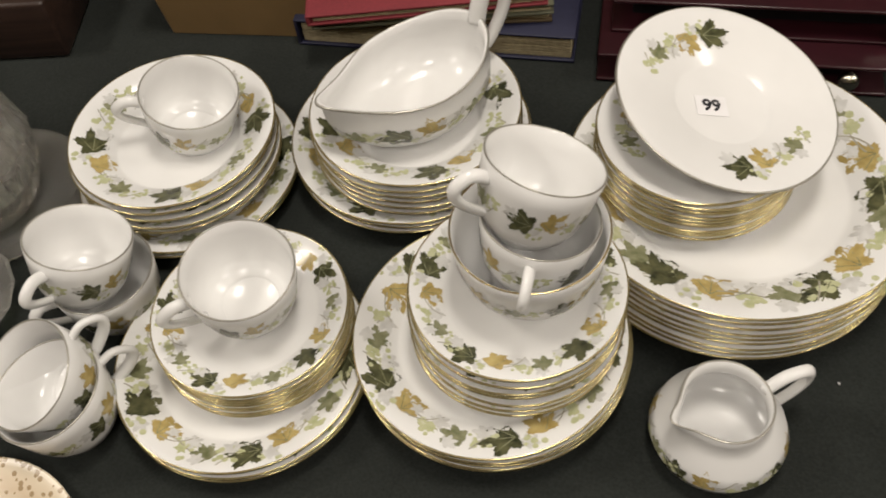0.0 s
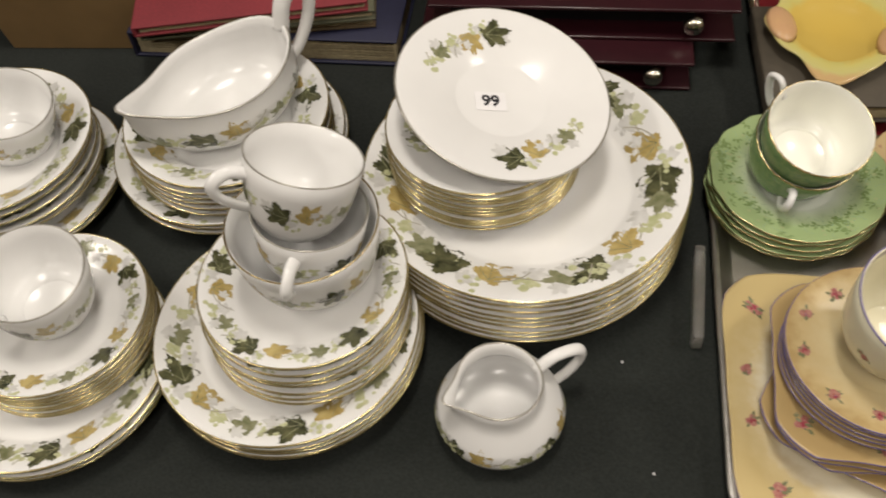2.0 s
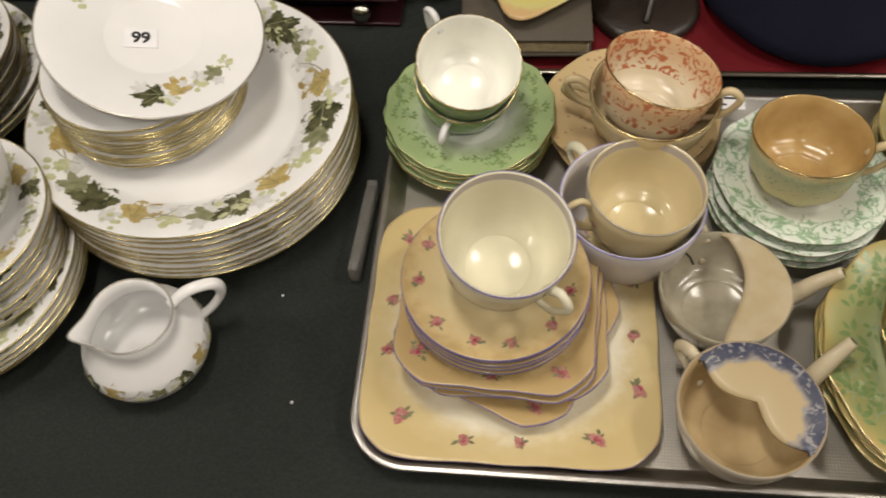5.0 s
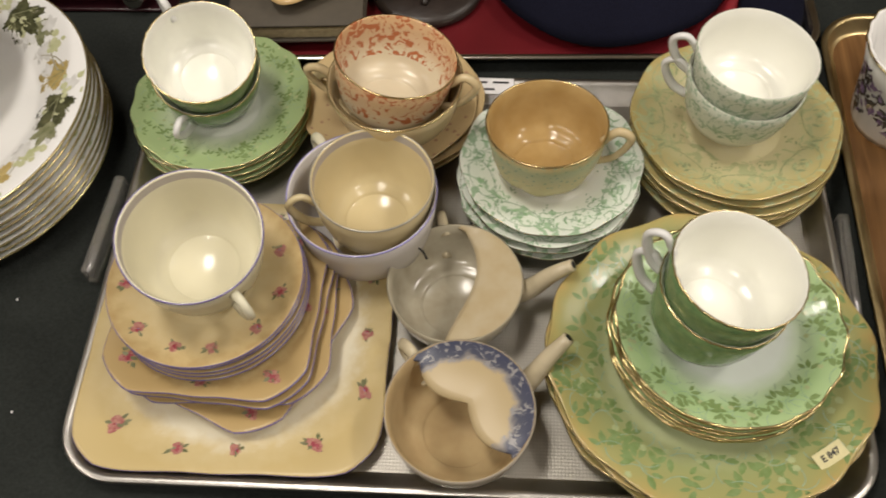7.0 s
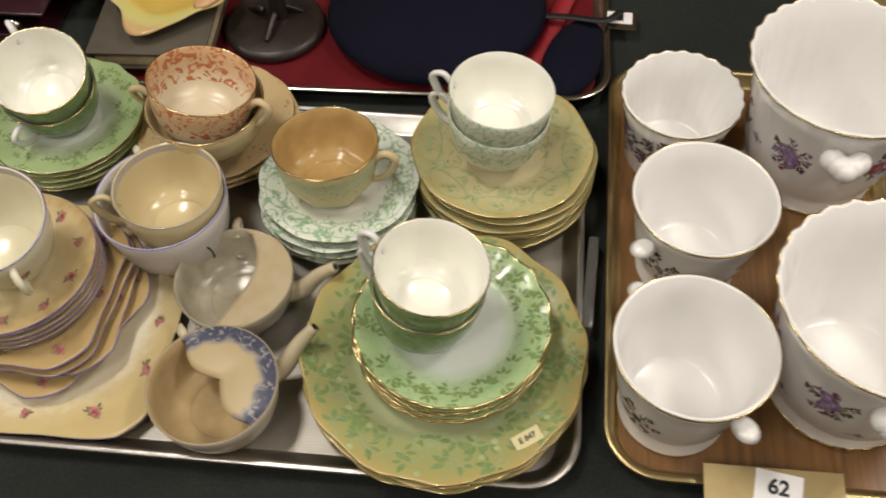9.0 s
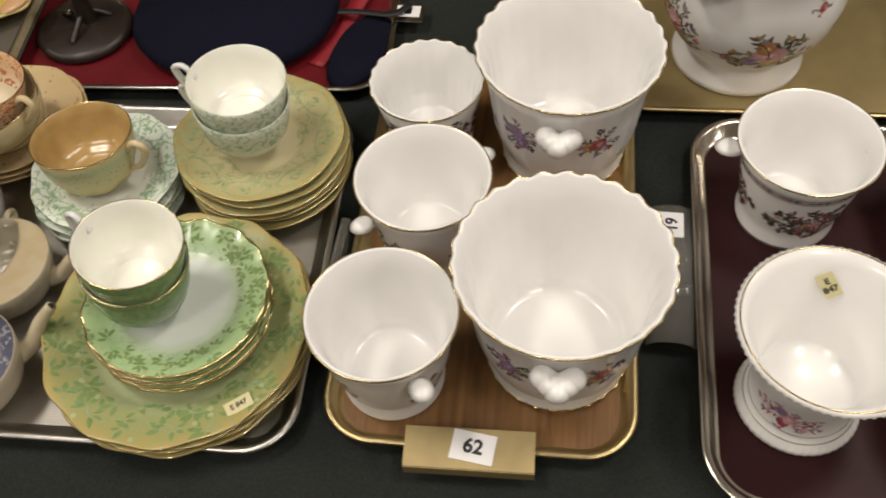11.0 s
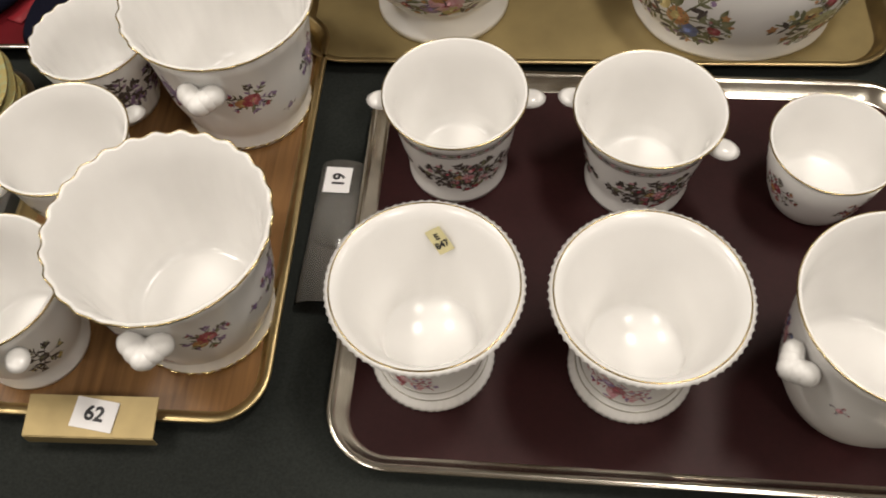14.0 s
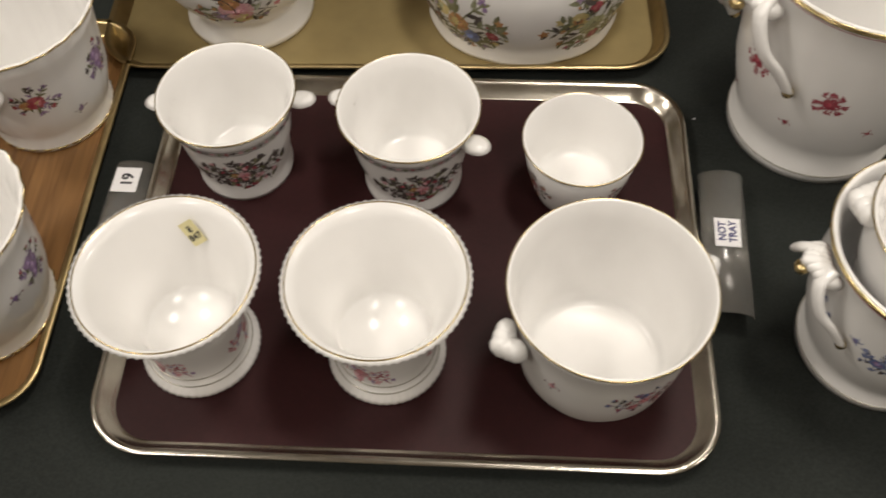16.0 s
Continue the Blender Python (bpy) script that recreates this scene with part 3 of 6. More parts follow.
def sauce_boat(m):
    ob = thing("sauce_boat", m, "white sauce boat with looped handle on stacked bowls", "sauce boat")
    H = 0.062

    def warp(t, r, z):
        f = max(z, 0) / H
        c, s = math.cos(t), math.sin(t)
        lip = max(0.0, c) ** 6
        long_ = 1.33 + 0.22 * lip * f
        wide = 0.98 - 0.24 * max(0.0, c) ** 2 * f
        zz = z + f * f * (0.016 * lip + 0.012 * max(0.0, -c) ** 2 - 0.004)
        return (r * c * long_ + 0.012 * lip * f, r * s * wide, zz)
    R = 0.052
    prof = [(0, 0.004), (R * 0.50, 0.004), (R * 0.54, 0), (R * 0.58, 0.0), (R * 0.60, 0.005), (R * 0.84, 0.014), (R * 0.99, 0.03), (R * 1.0, 0.045), (R * 0.97, 0.056), (R * 0.99, H), (R * 0.975, H + 0.001), (R * 0.94, H),
            (R * 0.93, 0.054), (R * 0.95, 0.045), (R * 0.93, 0.03), (R * 0.78, 0.017), (R * 0.5, 0.010), (0, 0.009)]
    part("body", lathe(prof, 72, warp), CHINA, ob)
    part("rim_band", rim_ring(R * 0.982, H + 0.0002, 0.001, 72, warp), SILVER_LINE, ob, "thin metallic rim line")
    pts = [(-0.066, 0, 0.064), (-0.073, 0, 0.088), (-0.088, 0, 0.101), (-0.100, 0, 0.090), (-0.095, 0, 0.064), (-0.080, 0, 0.040), (-0.067, 0, 0.032)]
    part("handle", tube(spline(pts, 6), [0.0055] * 37, 12, 1.35), CHINA, ob)
    pr = Print(prof[5:9], side=-1.0, warp=warp)
    rnd = random.Random(9)
    for u in range(4):
        vine_unit(pr, rnd, 0.9 + 2 * math.pi * u / 4, pr.total * 0.45, 0.0112, R)
    part("leaf_border", pr.data(), AUTUMN, ob, "printed sprays of vine leaves")


sauce_boat(pose(-0.0433, 0.5644, 0.0618, 0, 0, 222) @ Matrix.Scale(1.058, 4))

# stack with a slop bowl and two cups
p4 = vine_plate("salad_plate", 0.109, 0.021, pose(0, 0, 0), "white china plate with vine-leaf border on a stack", "leaf-pattern plates")
stacked(p4, 5, 0.0318, 0.3480, 0.0003, 0.0055, 8)
side2 = vine_plate("side_plate", 0.0822, 0.0165, pose(0, 0, 0), "small white china plate with gilt rim and leaf border", "leaf-pattern side plates", units=5, k=0.0120)
stacked(side2, 7, 0.0505, 0.3555, 0.0286, 0.0084, 9, 0.0015, (0.0014, 0.0016))


def slop_bowl(m, R=0.058, H=0.0665):
    ob = thing("sugar_bowl", m, "open white china bowl with vine leaves holding cups", "bowl")
    prof = cup_profile(R, H, 0.0025, 0.5)
    part("body", lathe(prof, 72), CHINA, ob)
    part("rim_band", rim_ring(R - 0.0011, H + 0.0003, 0.0008, 72), GILT, ob, "thin gilt rim line")
    pr = Print(prof[5:10], side=-1.0)
    rnd = random.Random(12)
    for u in range(4):
        vine_unit(pr, rnd, 0.5 + 2 * math.pi * u / 4, pr.total * 0.45, 0.0108, R)
    part("leaf_border", pr.data(), AUTUMN, ob, "printed sprays of vine leaves")


slop_bowl(pose(0.0618, 0.3671, 0.0874))
vine_cup(tip(0.0697, 0.3690, 0.1655, -6, 8, 262, 0.0605) @ Matrix.Scale(0.97, 4), "white teacup with vine leaves nested in a china bowl")
vine_cup(tip(0.0723, 0.3832, 0.2078, -16.6, 16, 205, 0.0605) @ Matrix.Scale(0.97, 4), "white teacup with vine leaves stacked tilted on another cup")

# dinner plates with saucers
dinner = vine_plate("dinner_plate", 0.1390, 0.024, pose(0, 0, 0), "large white dinner plate with gilt rim and leaf border", "leaf-pattern dinner plates", units=6, well=0.68, k=0.0200)
stacked(dinner, 9, 0.2285, 0.4781, 0.0003, 0.0073, 10, 0.001)
saucer = vine_plate("saucer", 0.081, 0.016, pose(0, 0, 0), "white china saucer with gilt rim and leaf border", "leaf-pattern saucers", units=2, well=0.45, k=0.0125)
stacked(saucer, 12, 0.1940, 0.4931, 0.0648, 0.0038, 11, 0.0012)
vine_plate("saucer", 0.0895, 0.0175, tip(0.2115, 0.5025, 0.1480, 6, 14, 100, 0.0175), "white china saucer with a lot number, tilted on saucers", "leaf-pattern saucers", units=2, well=0.45, k=0.0130, edge=SILVER_LINE)
ticket = thing("lot_label", tip(0.2115, 0.5025, 0.1480, 6, 14, 7, 0.0108) @ pose(-0.009, -0.003, 0), "small white printed lot label stuck on a saucer", "label")
part("paper", box(0.026, 0.019, 0.0003, 0.0), PAPER, ticket, smooth=False)
text_mesh("99", 0.0150, INK, ticket, pose(0, 0, 0.0005))


def milk_jug(m):
    ob = thing("milk_jug", m, "squat white china milk jug with vine leaves", "jug")
    H = 0.078

    def warp(t, r, z):
        f = max(0.0, (z - 0.045) / (H - 0.045))
        c = max(0.0, math.cos(t))
        lip = c ** 14 * f
        return ((r + 0.011 * lip) * math.cos(t), (r * (1 - 0.10 * c ** 3 * f)) * math.sin(t), z + 0.004 * lip - 0.003 * f * max(0.0, -math.cos(t)))
    prof = [(0, 0.004), (0.028, 0.004), (0.029, 0), (0.032, 0), (0.035, 0.004), (0.043, 0.014), (0.0455, 0.026), (0.042, 0.040), (0.033, 0.052), (0.0285, 0.064), (0.0300, H), (0.0292, H + 0.0008), (0.0280, H),
            (0.0263, 0.064), (0.030, 0.052), (0.038, 0.040), (0.0415, 0.026), (0.038, 0.013), (0.028, 0.008), (0, 0.007)]
    part("body", lathe(prof, 80, warp), CHINA, ob)
    part("rim_band", rim_ring(0.0292, H + 0.0002, 0.0008, 80, warp), SILVER_LINE, ob, "thin metallic rim line")
    pts = [(-0.0275, 0, 0.068), (-0.042, 0, 0.079), (-0.059, 0, 0.074), (-0.062, 0, 0.057), (-0.053, 0, 0.040), (-0.040, 0, 0.030)]
    part("handle", tube(spline(pts, 6), 0.0034, 12, 1.35), CHINA, ob)
    pr = Print(prof[5:9], side=-1.0, warp=warp)
    rnd = random.Random(14)
    for u in range(4):
        vine_unit(pr, rnd, 0.4 + 2 * math.pi * u / 4, pr.total * 0.35, 0.0102, 0.044)
    part("leaf_border", pr.data(), AUTUMN, ob, "printed sprays of vine leaves")


milk_jug(pose(0.2040, 0.2820, 0.0003, 0, 0, 205) @ Matrix.Diagonal((1.12, 1.12, 0.83, 1)))

# paired cups at the table's end of the set
vine_cup(pose(-0.2970, 0.3840, 0.0003, 0, 0, 215), "white teacup with vine leaves standing under another cup")
vine_cup(tip(-0.3015, 0.3899, 0.1031, -15.3, 13, 250, 0.0605) @ Matrix.Scale(0.96, 4), "white teacup with vine leaves stacked on another cup")
vine_cup(pose(-0.2970, 0.2740, 0.0035, 3, -8, 0) @ pose(0, 0, 0, 0, 0, 40), "white teacup with vine leaves standing under another cup")
vine_cup(tip(-0.3152, 0.2750, 0.0820, 17.6, -18.8, 40, 0.0605) @ Matrix.Scale(0.97, 4), "white teacup with vine leaves tilted over on another cup")


def crystal_vessel(m):
    ob = thing("crystal_bowl", m, "heavy cut-crystal glass bowl on the cloth", "glass bowl")

    def warp(t, r, z):
        k = 1 + 0.035 * abs(math.cos(9 * t + z * 160)) + 0.025 * abs(math.cos(9 * t - z * 160))
        return (r * k * math.cos(t), r * k * math.sin(t), z)
    prof = [(0, 0.004), (0.045, 0.0), (0.05, 0.004), (0.06, 0.03), (0.066, 0.06), (0.06, 0.09), (0.045, 0.12), (0.04, 0.15), (0.036, 0.15), (0.04, 0.12), (0.053, 0.09), (0.058, 0.06), (0.052, 0.03), (0.03, 0.014), (0, 0.012)]
    part("body", lathe(prof, 72, warp), CRYSTAL, ob, smooth=False)


crystal_vessel(pose(-0.4731, 0.5000, 0.0105) @ Matrix.Scale(1.08, 4))
dish = thing("glass_dish", pose(-0.4577, 0.5072, 0.0003) @ Matrix.Scale(1.075, 4), "round pressed-glass plate under a crystal bowl", "glass plate")
part("body", lathe([(0, 0.002), (0.05, 0), (0.08, 0.006), (0.082, 0.008), (0.078, 0.009), (0.05, 0.005), (0, 0.006)], 64), CRYSTAL, dish)
dish2 = thing("glass_dish", pose(-0.4586, 0.3665, 0.0003) @ Matrix.Scale(1.075, 4), "cut-glass dish lying on the cloth", "glass dish")
part("body", lathe([(0, 0.003), (0.03, 0), (0.05, 0.012), (0.064, 0.026), (0.061, 0.027), (0.046, 0.015), (0.028, 0.006), (0, 0.006)], 48,
                   lambda t, r, z: (r * (1 + 0.04 * abs(math.cos(8 * t))) * math.cos(t), r * (1 + 0.04 * abs(math.cos(8 * t))) * math.sin(t), z)), CRYSTAL, dish2, smooth=False)
TRELLIS = ring_material("trellis_print", [(0.0, (0.70, 0.62, 0.48)), (0.6, (0.70, 0.62, 0.48)), (0.75, (0.62, 0.5, 0.36)), (1.0, (0.74, 0.66, 0.52))], 0.09, ((0.36, 0.26, 0.15), 0.3), 170, 0.35)
tp = thing("patterned_plate", pose(-0.3520, 0.1400, 0.0003) @ Matrix.Scale(1.075, 4), "cream plate with brown trellis pattern on the cloth", "plate")
part("body", lathe(plate_profile(0.088, 0.016), 64), TRELLIS, tp)

# ---- books, boxes and binders along the back ----
RED_CLOTH = material("red_book_cloth", (0.20, 0.022, 0.030), 0.7, vary=0.2, scale=300, bump=0.2)
GREEN_CLOTH = material("faded_green_book_cloth", (0.10, 0.10, 0.06), 0.7, vary=0.2, scale=300, bump=0.2)
BROWN_CLOTH = material("brown_book_cloth", (0.11, 0.075, 0.035), 0.7, vary=0.25, scale=200, bump=0.2)
NAVY_CLOTH = material("navy_cover", (0.013, 0.014, 0.04), 0.55, vary=0.2, scale=200)
PAGES = material("yellowed_pages", (0.40, 0.33, 0.20), 0.85, vary=0.25, scale=200)
CARD = material("brown_cardboard", (0.24, 0.15, 0.06), 0.75, vary=0.1, scale=30)
VINYL = material("maroon_vinyl", (0.026, 0.005, 0.008), 0.3, vary=0.2, scale=60)
BLACK = material("black_interior", (0.008, 0.007, 0.009), 0.6, vary=0.2)


def book(m, w, d, h, cover, label, name="book"):
    ob = thing(name, m, label, "book", "books on the table")
    t = 0.003
    part("back_cover", box(w, d, t, 0.001), cover, ob)
    part("front_cover", moved(box(w, d, t, 0.001), Matrix.Translation((0, 0, h - t))), cover, ob)
    part("spine", moved(box(t * 1.4, d - 0.0008, h - 0.0008, 0.0012), Matrix.Translation((-w / 2 + t * 0.7 - 0.0012, 0, 0.0004))), cover, ob)
    rings = []
    rnd = random.Random(int(w * 1e4))
    n = 22
    for i in range(n + 1):
        z0 = t + (h - 2 * t) * i / n
        inset = 0.008 + rnd.uniform(0, 0.0016)
        rings.append([(x + 0.001, y, z0) for x, y in rounded(w - inset, d - inset, 0.001, 2)])
    part("page_block", rings_mesh(rings), PAGES, ob, "yellowed page edges", smooth=False)
    return ob


def ring_binder(m, w, d, h):
    ob = thing("ring_binder", m, "shiny maroon vinyl ring binder lying flat", "binder", "maroon binders")
    t = 0.004
    part("back_cover", box(w, d, t, 0.0018), VINYL, ob)
    part("front_cover", moved(box(w, d, t, 0.0018), Matrix.Translation((0, 0, h - t))), VINYL, ob)
    part("spine", moved(box(w - 0.0008, t, h - 0.0008, 0.0018), Matrix.Translation((0, d / 2 - t / 2 + 0.001, 0.0004))), VINYL, ob)
    part("inside", moved(box(w - 0.06, d - 0.03, h - 3 * t, 0.001), Matrix.Translation((-0.01, 0.01, t * 1.3))), BLACK, ob, "dark contents")
    part("ring", moved(lathe([(0.0, 0.010), (0.007, 0.009), (0.010, 0.005), (0.010, 0), (0, 0)], 24), pose(w * 0.36, -d / 2 + 0.003, h * 0.5, 90)), CHROME, ob, "metal thumb ring")
    return ob


wb = thing("wooden_box", pose(-0.5656, 0.7849, 0.0003, 0, 0, 4) @ Matrix.Scale(1.075, 4), "dark polished wooden box on the cloth", "box")
part("body", box(0.19, 0.15, 0.07, 0.004), DARKWOOD, wb)
part("inlay", moved(box(0.01, 0.13, 0.002, 0.0006), Matrix.Translation((0.05, 0, 0.0697))), wood("pale_inlay", (0.2, 0.08, 0.03), (0.3, 0.14, 0.06)), wb, "paler wooden strip")
cb = thing("cardboard_box", pose(-0.2552, 0.8289, 0.0003, 0, 0, -3) @ Matrix.Scale(1.10, 4), "open brown cardboard box with flared sides", "box")
sh = [[(x * (1 + 0.10 * k), y * (1 + 0.12 * k), z) for x, y in rounded(0.165, 0.15, 0.004, 3)] for k, z in ((0, 0), (1, 0.10))]
inn = [[(x * (0.965 + 0.10 * k), y * (0.965 + 0.12 * k), z) for x, y in rounded(0.165, 0.15, 0.004, 3)] for k, z in ((1, 0.10), (0.02, 0.003))]
part("shell", rings_mesh(sh + inn), CARD, cb, smooth=False)
part("contents", moved(box(0.14, 0.12, 0.03, 0.004), Matrix.Translation((0, 0, 0.0032))), GREEN_CLOTH, cb, "dull green contents")

book(pose(-0.0404, 0.8018, 0.0003, 0, 0, -6), 0.30, 0.176, 0.034, NAVY_CLOTH, "dark navy album with stacked page edges")
book(pose(-0.0487, 0.7958, 0.0345, 0, 0, 3), 0.242, 0.158, 0.013, BROWN_CLOTH, "worn brown book in a pile of books")
book(pose(-0.0525, 0.7871, 0.0477, 0, 0, 5), 0.248, 0.158, 0.013, GREEN_CLOTH, "faded green book in a pile of books")
book(pose(-0.0586, 0.7810, 0.0609, 0, 0, 7), 0.244, 0.158, 0.013, RED_CLOTH, "red cloth book on top of a pile")
ring_binder(pose(0.2694, 0.7551, 0.0003, 0, 0, -5), 0.28, 0.19, 0.036)
ring_binder(pose(0.2978, 0.7857, 0.0365, 0, 0, -5), 0.31, 0.19, 0.04)

# ---- trays ----


def tray(name, m, w, d, rad, rim_h, floor_mat, rim_mat, label, group="", ledge=0.016, lip=0.005):
    ob = thing(name, m, label, "tray", group)
    spec = [(ledge + 0.004, 0.0), (ledge, 0.0), (lip + 0.001, rim_h - 0.003), (0.001, rim_h - 0.003), (0.0, rim_h - 0.0015), (0.001, rim_h), (lip, rim_h), (lip + 0.002, rim_h - 0.0015), (ledge, 0.0042), (ledge + 0.004, 0.003)]
    rings = [[(x, y, z) for x, y in rounded(w - 2 * i, d - 2 * i, max(rad - i, 0.003), 10)] for i, z in spec]
    part("rim", rings_mesh(rings, False, False), rim_mat, ob)
    fl = [[(x, y, z) for x, y in rounded(w - 2 * i, d - 2 * i, max(rad - i, 0.003), 10)] for i, z in ((ledge + 0.0035, 0.0), (ledge + 0.0035, 0.0032))]
    part("base", rings_mesh(fl), floor_mat, ob, smooth=False)
    return ob


def dimpled(name):
    m = material(name, (0.42, 0.40, 0.36), 0.46, metal=1.0, vary=0.15, scale=40)
    nt = m.node_tree
    v = nt.nodes.new("ShaderNodeTexVoronoi")
    v.inputs["Scale"].default_value = 400
    v.inputs["Randomness"].default_value = 0.1
    tc = nt.nodes.new("ShaderNodeTexCoord")
    bp = nt.nodes.new("ShaderNodeBump")
    bp.inputs["Strength"].default_value = 0.22
    bp.inputs["Distance"].default_value = 0.0012
    nt.links.new(tc.outputs["Object"], v.inputs["Vector"])
    nt.links.new(v.outputs["Distance"], bp.inputs["Height"])
    nt.links.new(bp.outputs[0], nt.nodes["Principled BSDF"].inputs["Normal"])
    return m


DIMPLED = dimpled("dimpled_steel")
SILVER_TRAY = pose(0.6710, 0.3385, 0.0003, 0, 0, -5.3)
tray("steel_tray", SILVER_TRAY, 0.579, 0.380, 0.045, 0.018, DIMPLED, STEEL, "large stainless-steel tray with dimpled base holding china")
tray("wood_tray", pose(1.1130, 0.3484, 0.0003, 0, 0, -6.1), 0.2608, 0.450, 0.045, 0.016, TEAK, BRASS, "gilt-rimmed tray with wood-grain base holding white pots", ledge=0.011)
tray("maroon_tray", pose(1.5390, 0.2458, 0.0003, 0, 0, -6.9), 0.508, 0.4050, 0.052, 0.016, MAROON, CHROME, "maroon serving tray with metal rim holding six pots", ledge=0.013)
tray("gold_tray", pose(1.5350, 0.6400, 0.0003, 0, 0, -5.5), 0.596, 0.355, 0.056, 0.016, GOLDTRAY, BRASS, "pale gold lacquered tray holding flowered porcelain", ledge=0.013)
RED_FELT = material("red_lacquer", (0.12, 0.008, 0.012), 0.35, vary=0.2, scale=20)
tray("red_tray", pose(0.7448, 0.7110, 0.0003, 0, 0, -4.0), 0.545, 0.33, 0.045, 0.018, RED_FELT, CHROME, "chrome-rimmed red tray at the back of the table", ledge=0.012)


def over_edge_holder(m, w, ln, label, mat_):
    """A bent label holder lying over a tray's edge."""
    ob = thing("label_holder", m, label, "label holder", "tray label holders")
    rows = 10
    verts, faces = [], []
    for k in range(rows + 1):
        a = math.pi * (0.06 + 0.88 * k / rows)
        for dz in (0.0, 0.0011):
            for y in (-ln / 2, ln / 2):
                verts.append((-math.cos(a) * w / 2, y, 0.0005 + math.sin(a) * w * 0.30 + dz))
    for k in range(rows):
        a, b = k * 4, k * 4 + 4
        faces += [(a, a + 1, b + 1, b), (a + 2, b + 2, b + 3, a + 3), (a, b, b + 2, a + 2), (a + 1, a + 3, b + 3, b + 1)]
    faces += [(0, 2, 3, 1), (rows * 4, rows * 4 + 1, rows * 4 + 3, rows * 4 + 2)]
    part("sleeve", (verts, faces), mat_, ob)
    return ob, w * 0.30 + 0.0022


h61, top61 = over_edge_holder(pose(1.2690, 0.2900, 0.0040, 0, 0, -8), 0.044, 0.147, "clear plastic label sleeve marked with a lot number", PLASTIC)
part("paper", moved(box(0.024, 0.028, 0.0003, 0), pose(-0.002, 0.050, top61)), PAPER, h61, "white printed lot label", smooth=False)
text_mesh("61", 0.0150, INK, h61, pose(-0.002, 0.050, top61 + 0.0004, 0, 0, -90))
hnt, topnt = over_edge_holder(pose(1.8123, 0.2211, 0.0165, 0, 0, -10), 0.041, 0.148, "clear plastic label sleeve with a handwritten note", PLASTIC)
part("paper", moved(box(0.0225, 0.0295, 0.0003, 0), pose(0.0, 0.005, topnt)), PAPER, hnt, "white handwritten label", smooth=False)
text_mesh("NOT\nTRAY", 0.0091, PEN, hnt, pose(0.0, 0.006, topnt + 0.0004, 0, 0, 90))
GILT_CARD = material("matt_gold_card", (0.40, 0.31, 0.15), 0.55, metal=0.55, vary=0.15, scale=50)
clip = thing("label_clip", pose(1.0855, 0.1235, 0.0195, 0, 0, -5), "gold-coloured metal clip with a lot number", "label clip")
part("plate", join(moved(box(0.104, 0.033, 0.0012, 0.0004), pose(0, 0, 0.004, 8)), moved(box(0.104, 0.0012, 0.012, 0.0004), pose(0, -0.0165, -0.010))), GILT_CARD, clip, smooth=False)
part("paper", moved(box(0.035, 0.024, 0.0003, 0), pose(0.003, 0.001, 0.0058, 8, 0, -9)), PAPER, clip, "white printed lot label", smooth=False)
text_mesh("62", 0.0160, INK, clip, pose(0.003, 0.001, 0.0064, 8, 0, -9))

# ---- china on the steel tray ----
TZ = 0.0037


def scallop(R, waves, amp, lift=0.0, power=4):
    def warp(t, r, z):
        w = (r / R) ** power
        k = 1 + amp * w * math.cos(waves * t)
        return (r * k * math.cos(t), r * k * math.sin(t), z + lift * w * math.cos(waves * t))
    return warp


def painted_plate(name, R, h, m, mats, label, group, warp=None, edge=GILT, well=0.62, edge_size=0.0009, n=96, decorate=None):
    ob = thing(name, m, label, "plate" if "plate" in name else "saucer", group)
    prof = plate_profile(R, h, well)
    part("body", lathe(prof, n, warp), mats, ob)
    part("rim_band", rim_ring(R - 0.0004, h + 0.0002, edge_size, n, warp), edge, ob, "coloured rim line")
    if decorate:
        pr = Print(prof[11:16], side=-1.0, warp=warp)
        slots = decorate(pr, random.Random(int(R * 1e5)), R)
        part("printed_pattern", pr.data(), slots, ob, "printed sprigs")
    return ob


def painted_cup(m, R, H, mat_, label, group="", handle_mat=None, warp=None, edge=GILT, angled=False, inside=None, foot=0.55, name="teacup", decorate=None, lip=None):
    ob = thing(name, m, label, "cup", group)
    prof = cup_profile(R, H, 0.002, foot)
    if inside:
        part("body", lathe(prof[:11], 72, warp), mat_, ob)
        part("lining", lathe(prof[10:], 72, warp), inside, ob, "glazed inside of another colour")
    else:
        part("body", lathe(prof, 72, warp), mat_, ob)
    if edge:
        part("rim_band", rim_ring(R - 0.0006, H + 0.0002, 0.0008, 72, warp), edge, ob, "coloured rim line")
    if lip:
        part("lip_band", lathe([(R * 0.985 - 0.0022, H * 0.885), (R - 0.0022, H - 0.0002)], 72), lip, ob, "broad greyish lilac band inside the rim")
    hm = handle_mat or mat_
    if angled:
        pts = [(R * 0.92, 0, H * 0.78), (R * 1.15, 0, H * 1.00), (R * 1.36, 0, H * 0.92), (R * 1.30, 0, H * 0.70), (R * 1.12, 0, H * 0.48), (R * 0.86, 0, H * 0.36)]
        part("handle", tube(spline(pts, 5), 0.0027, 8, 1.3), hm, ob)
    else:
        part("handle", ear(R * 0.95, H * 0.80, R * 0.86, H * 0.36, R * 0.5, 0.003), hm, ob)
    if decorate:
        pr = Print(prof[5:10], side=-1.0, warp=warp)
        slots = decorate(pr, random.Random(int(R * 1e5)), R)
        part("printed_pattern", pr.data(), slots, ob, "printed sprigs")
    return ob


ROSES = [ROSE_DULL, PURPLE, LEAF_GREEN, ROSE, CRIMSON]


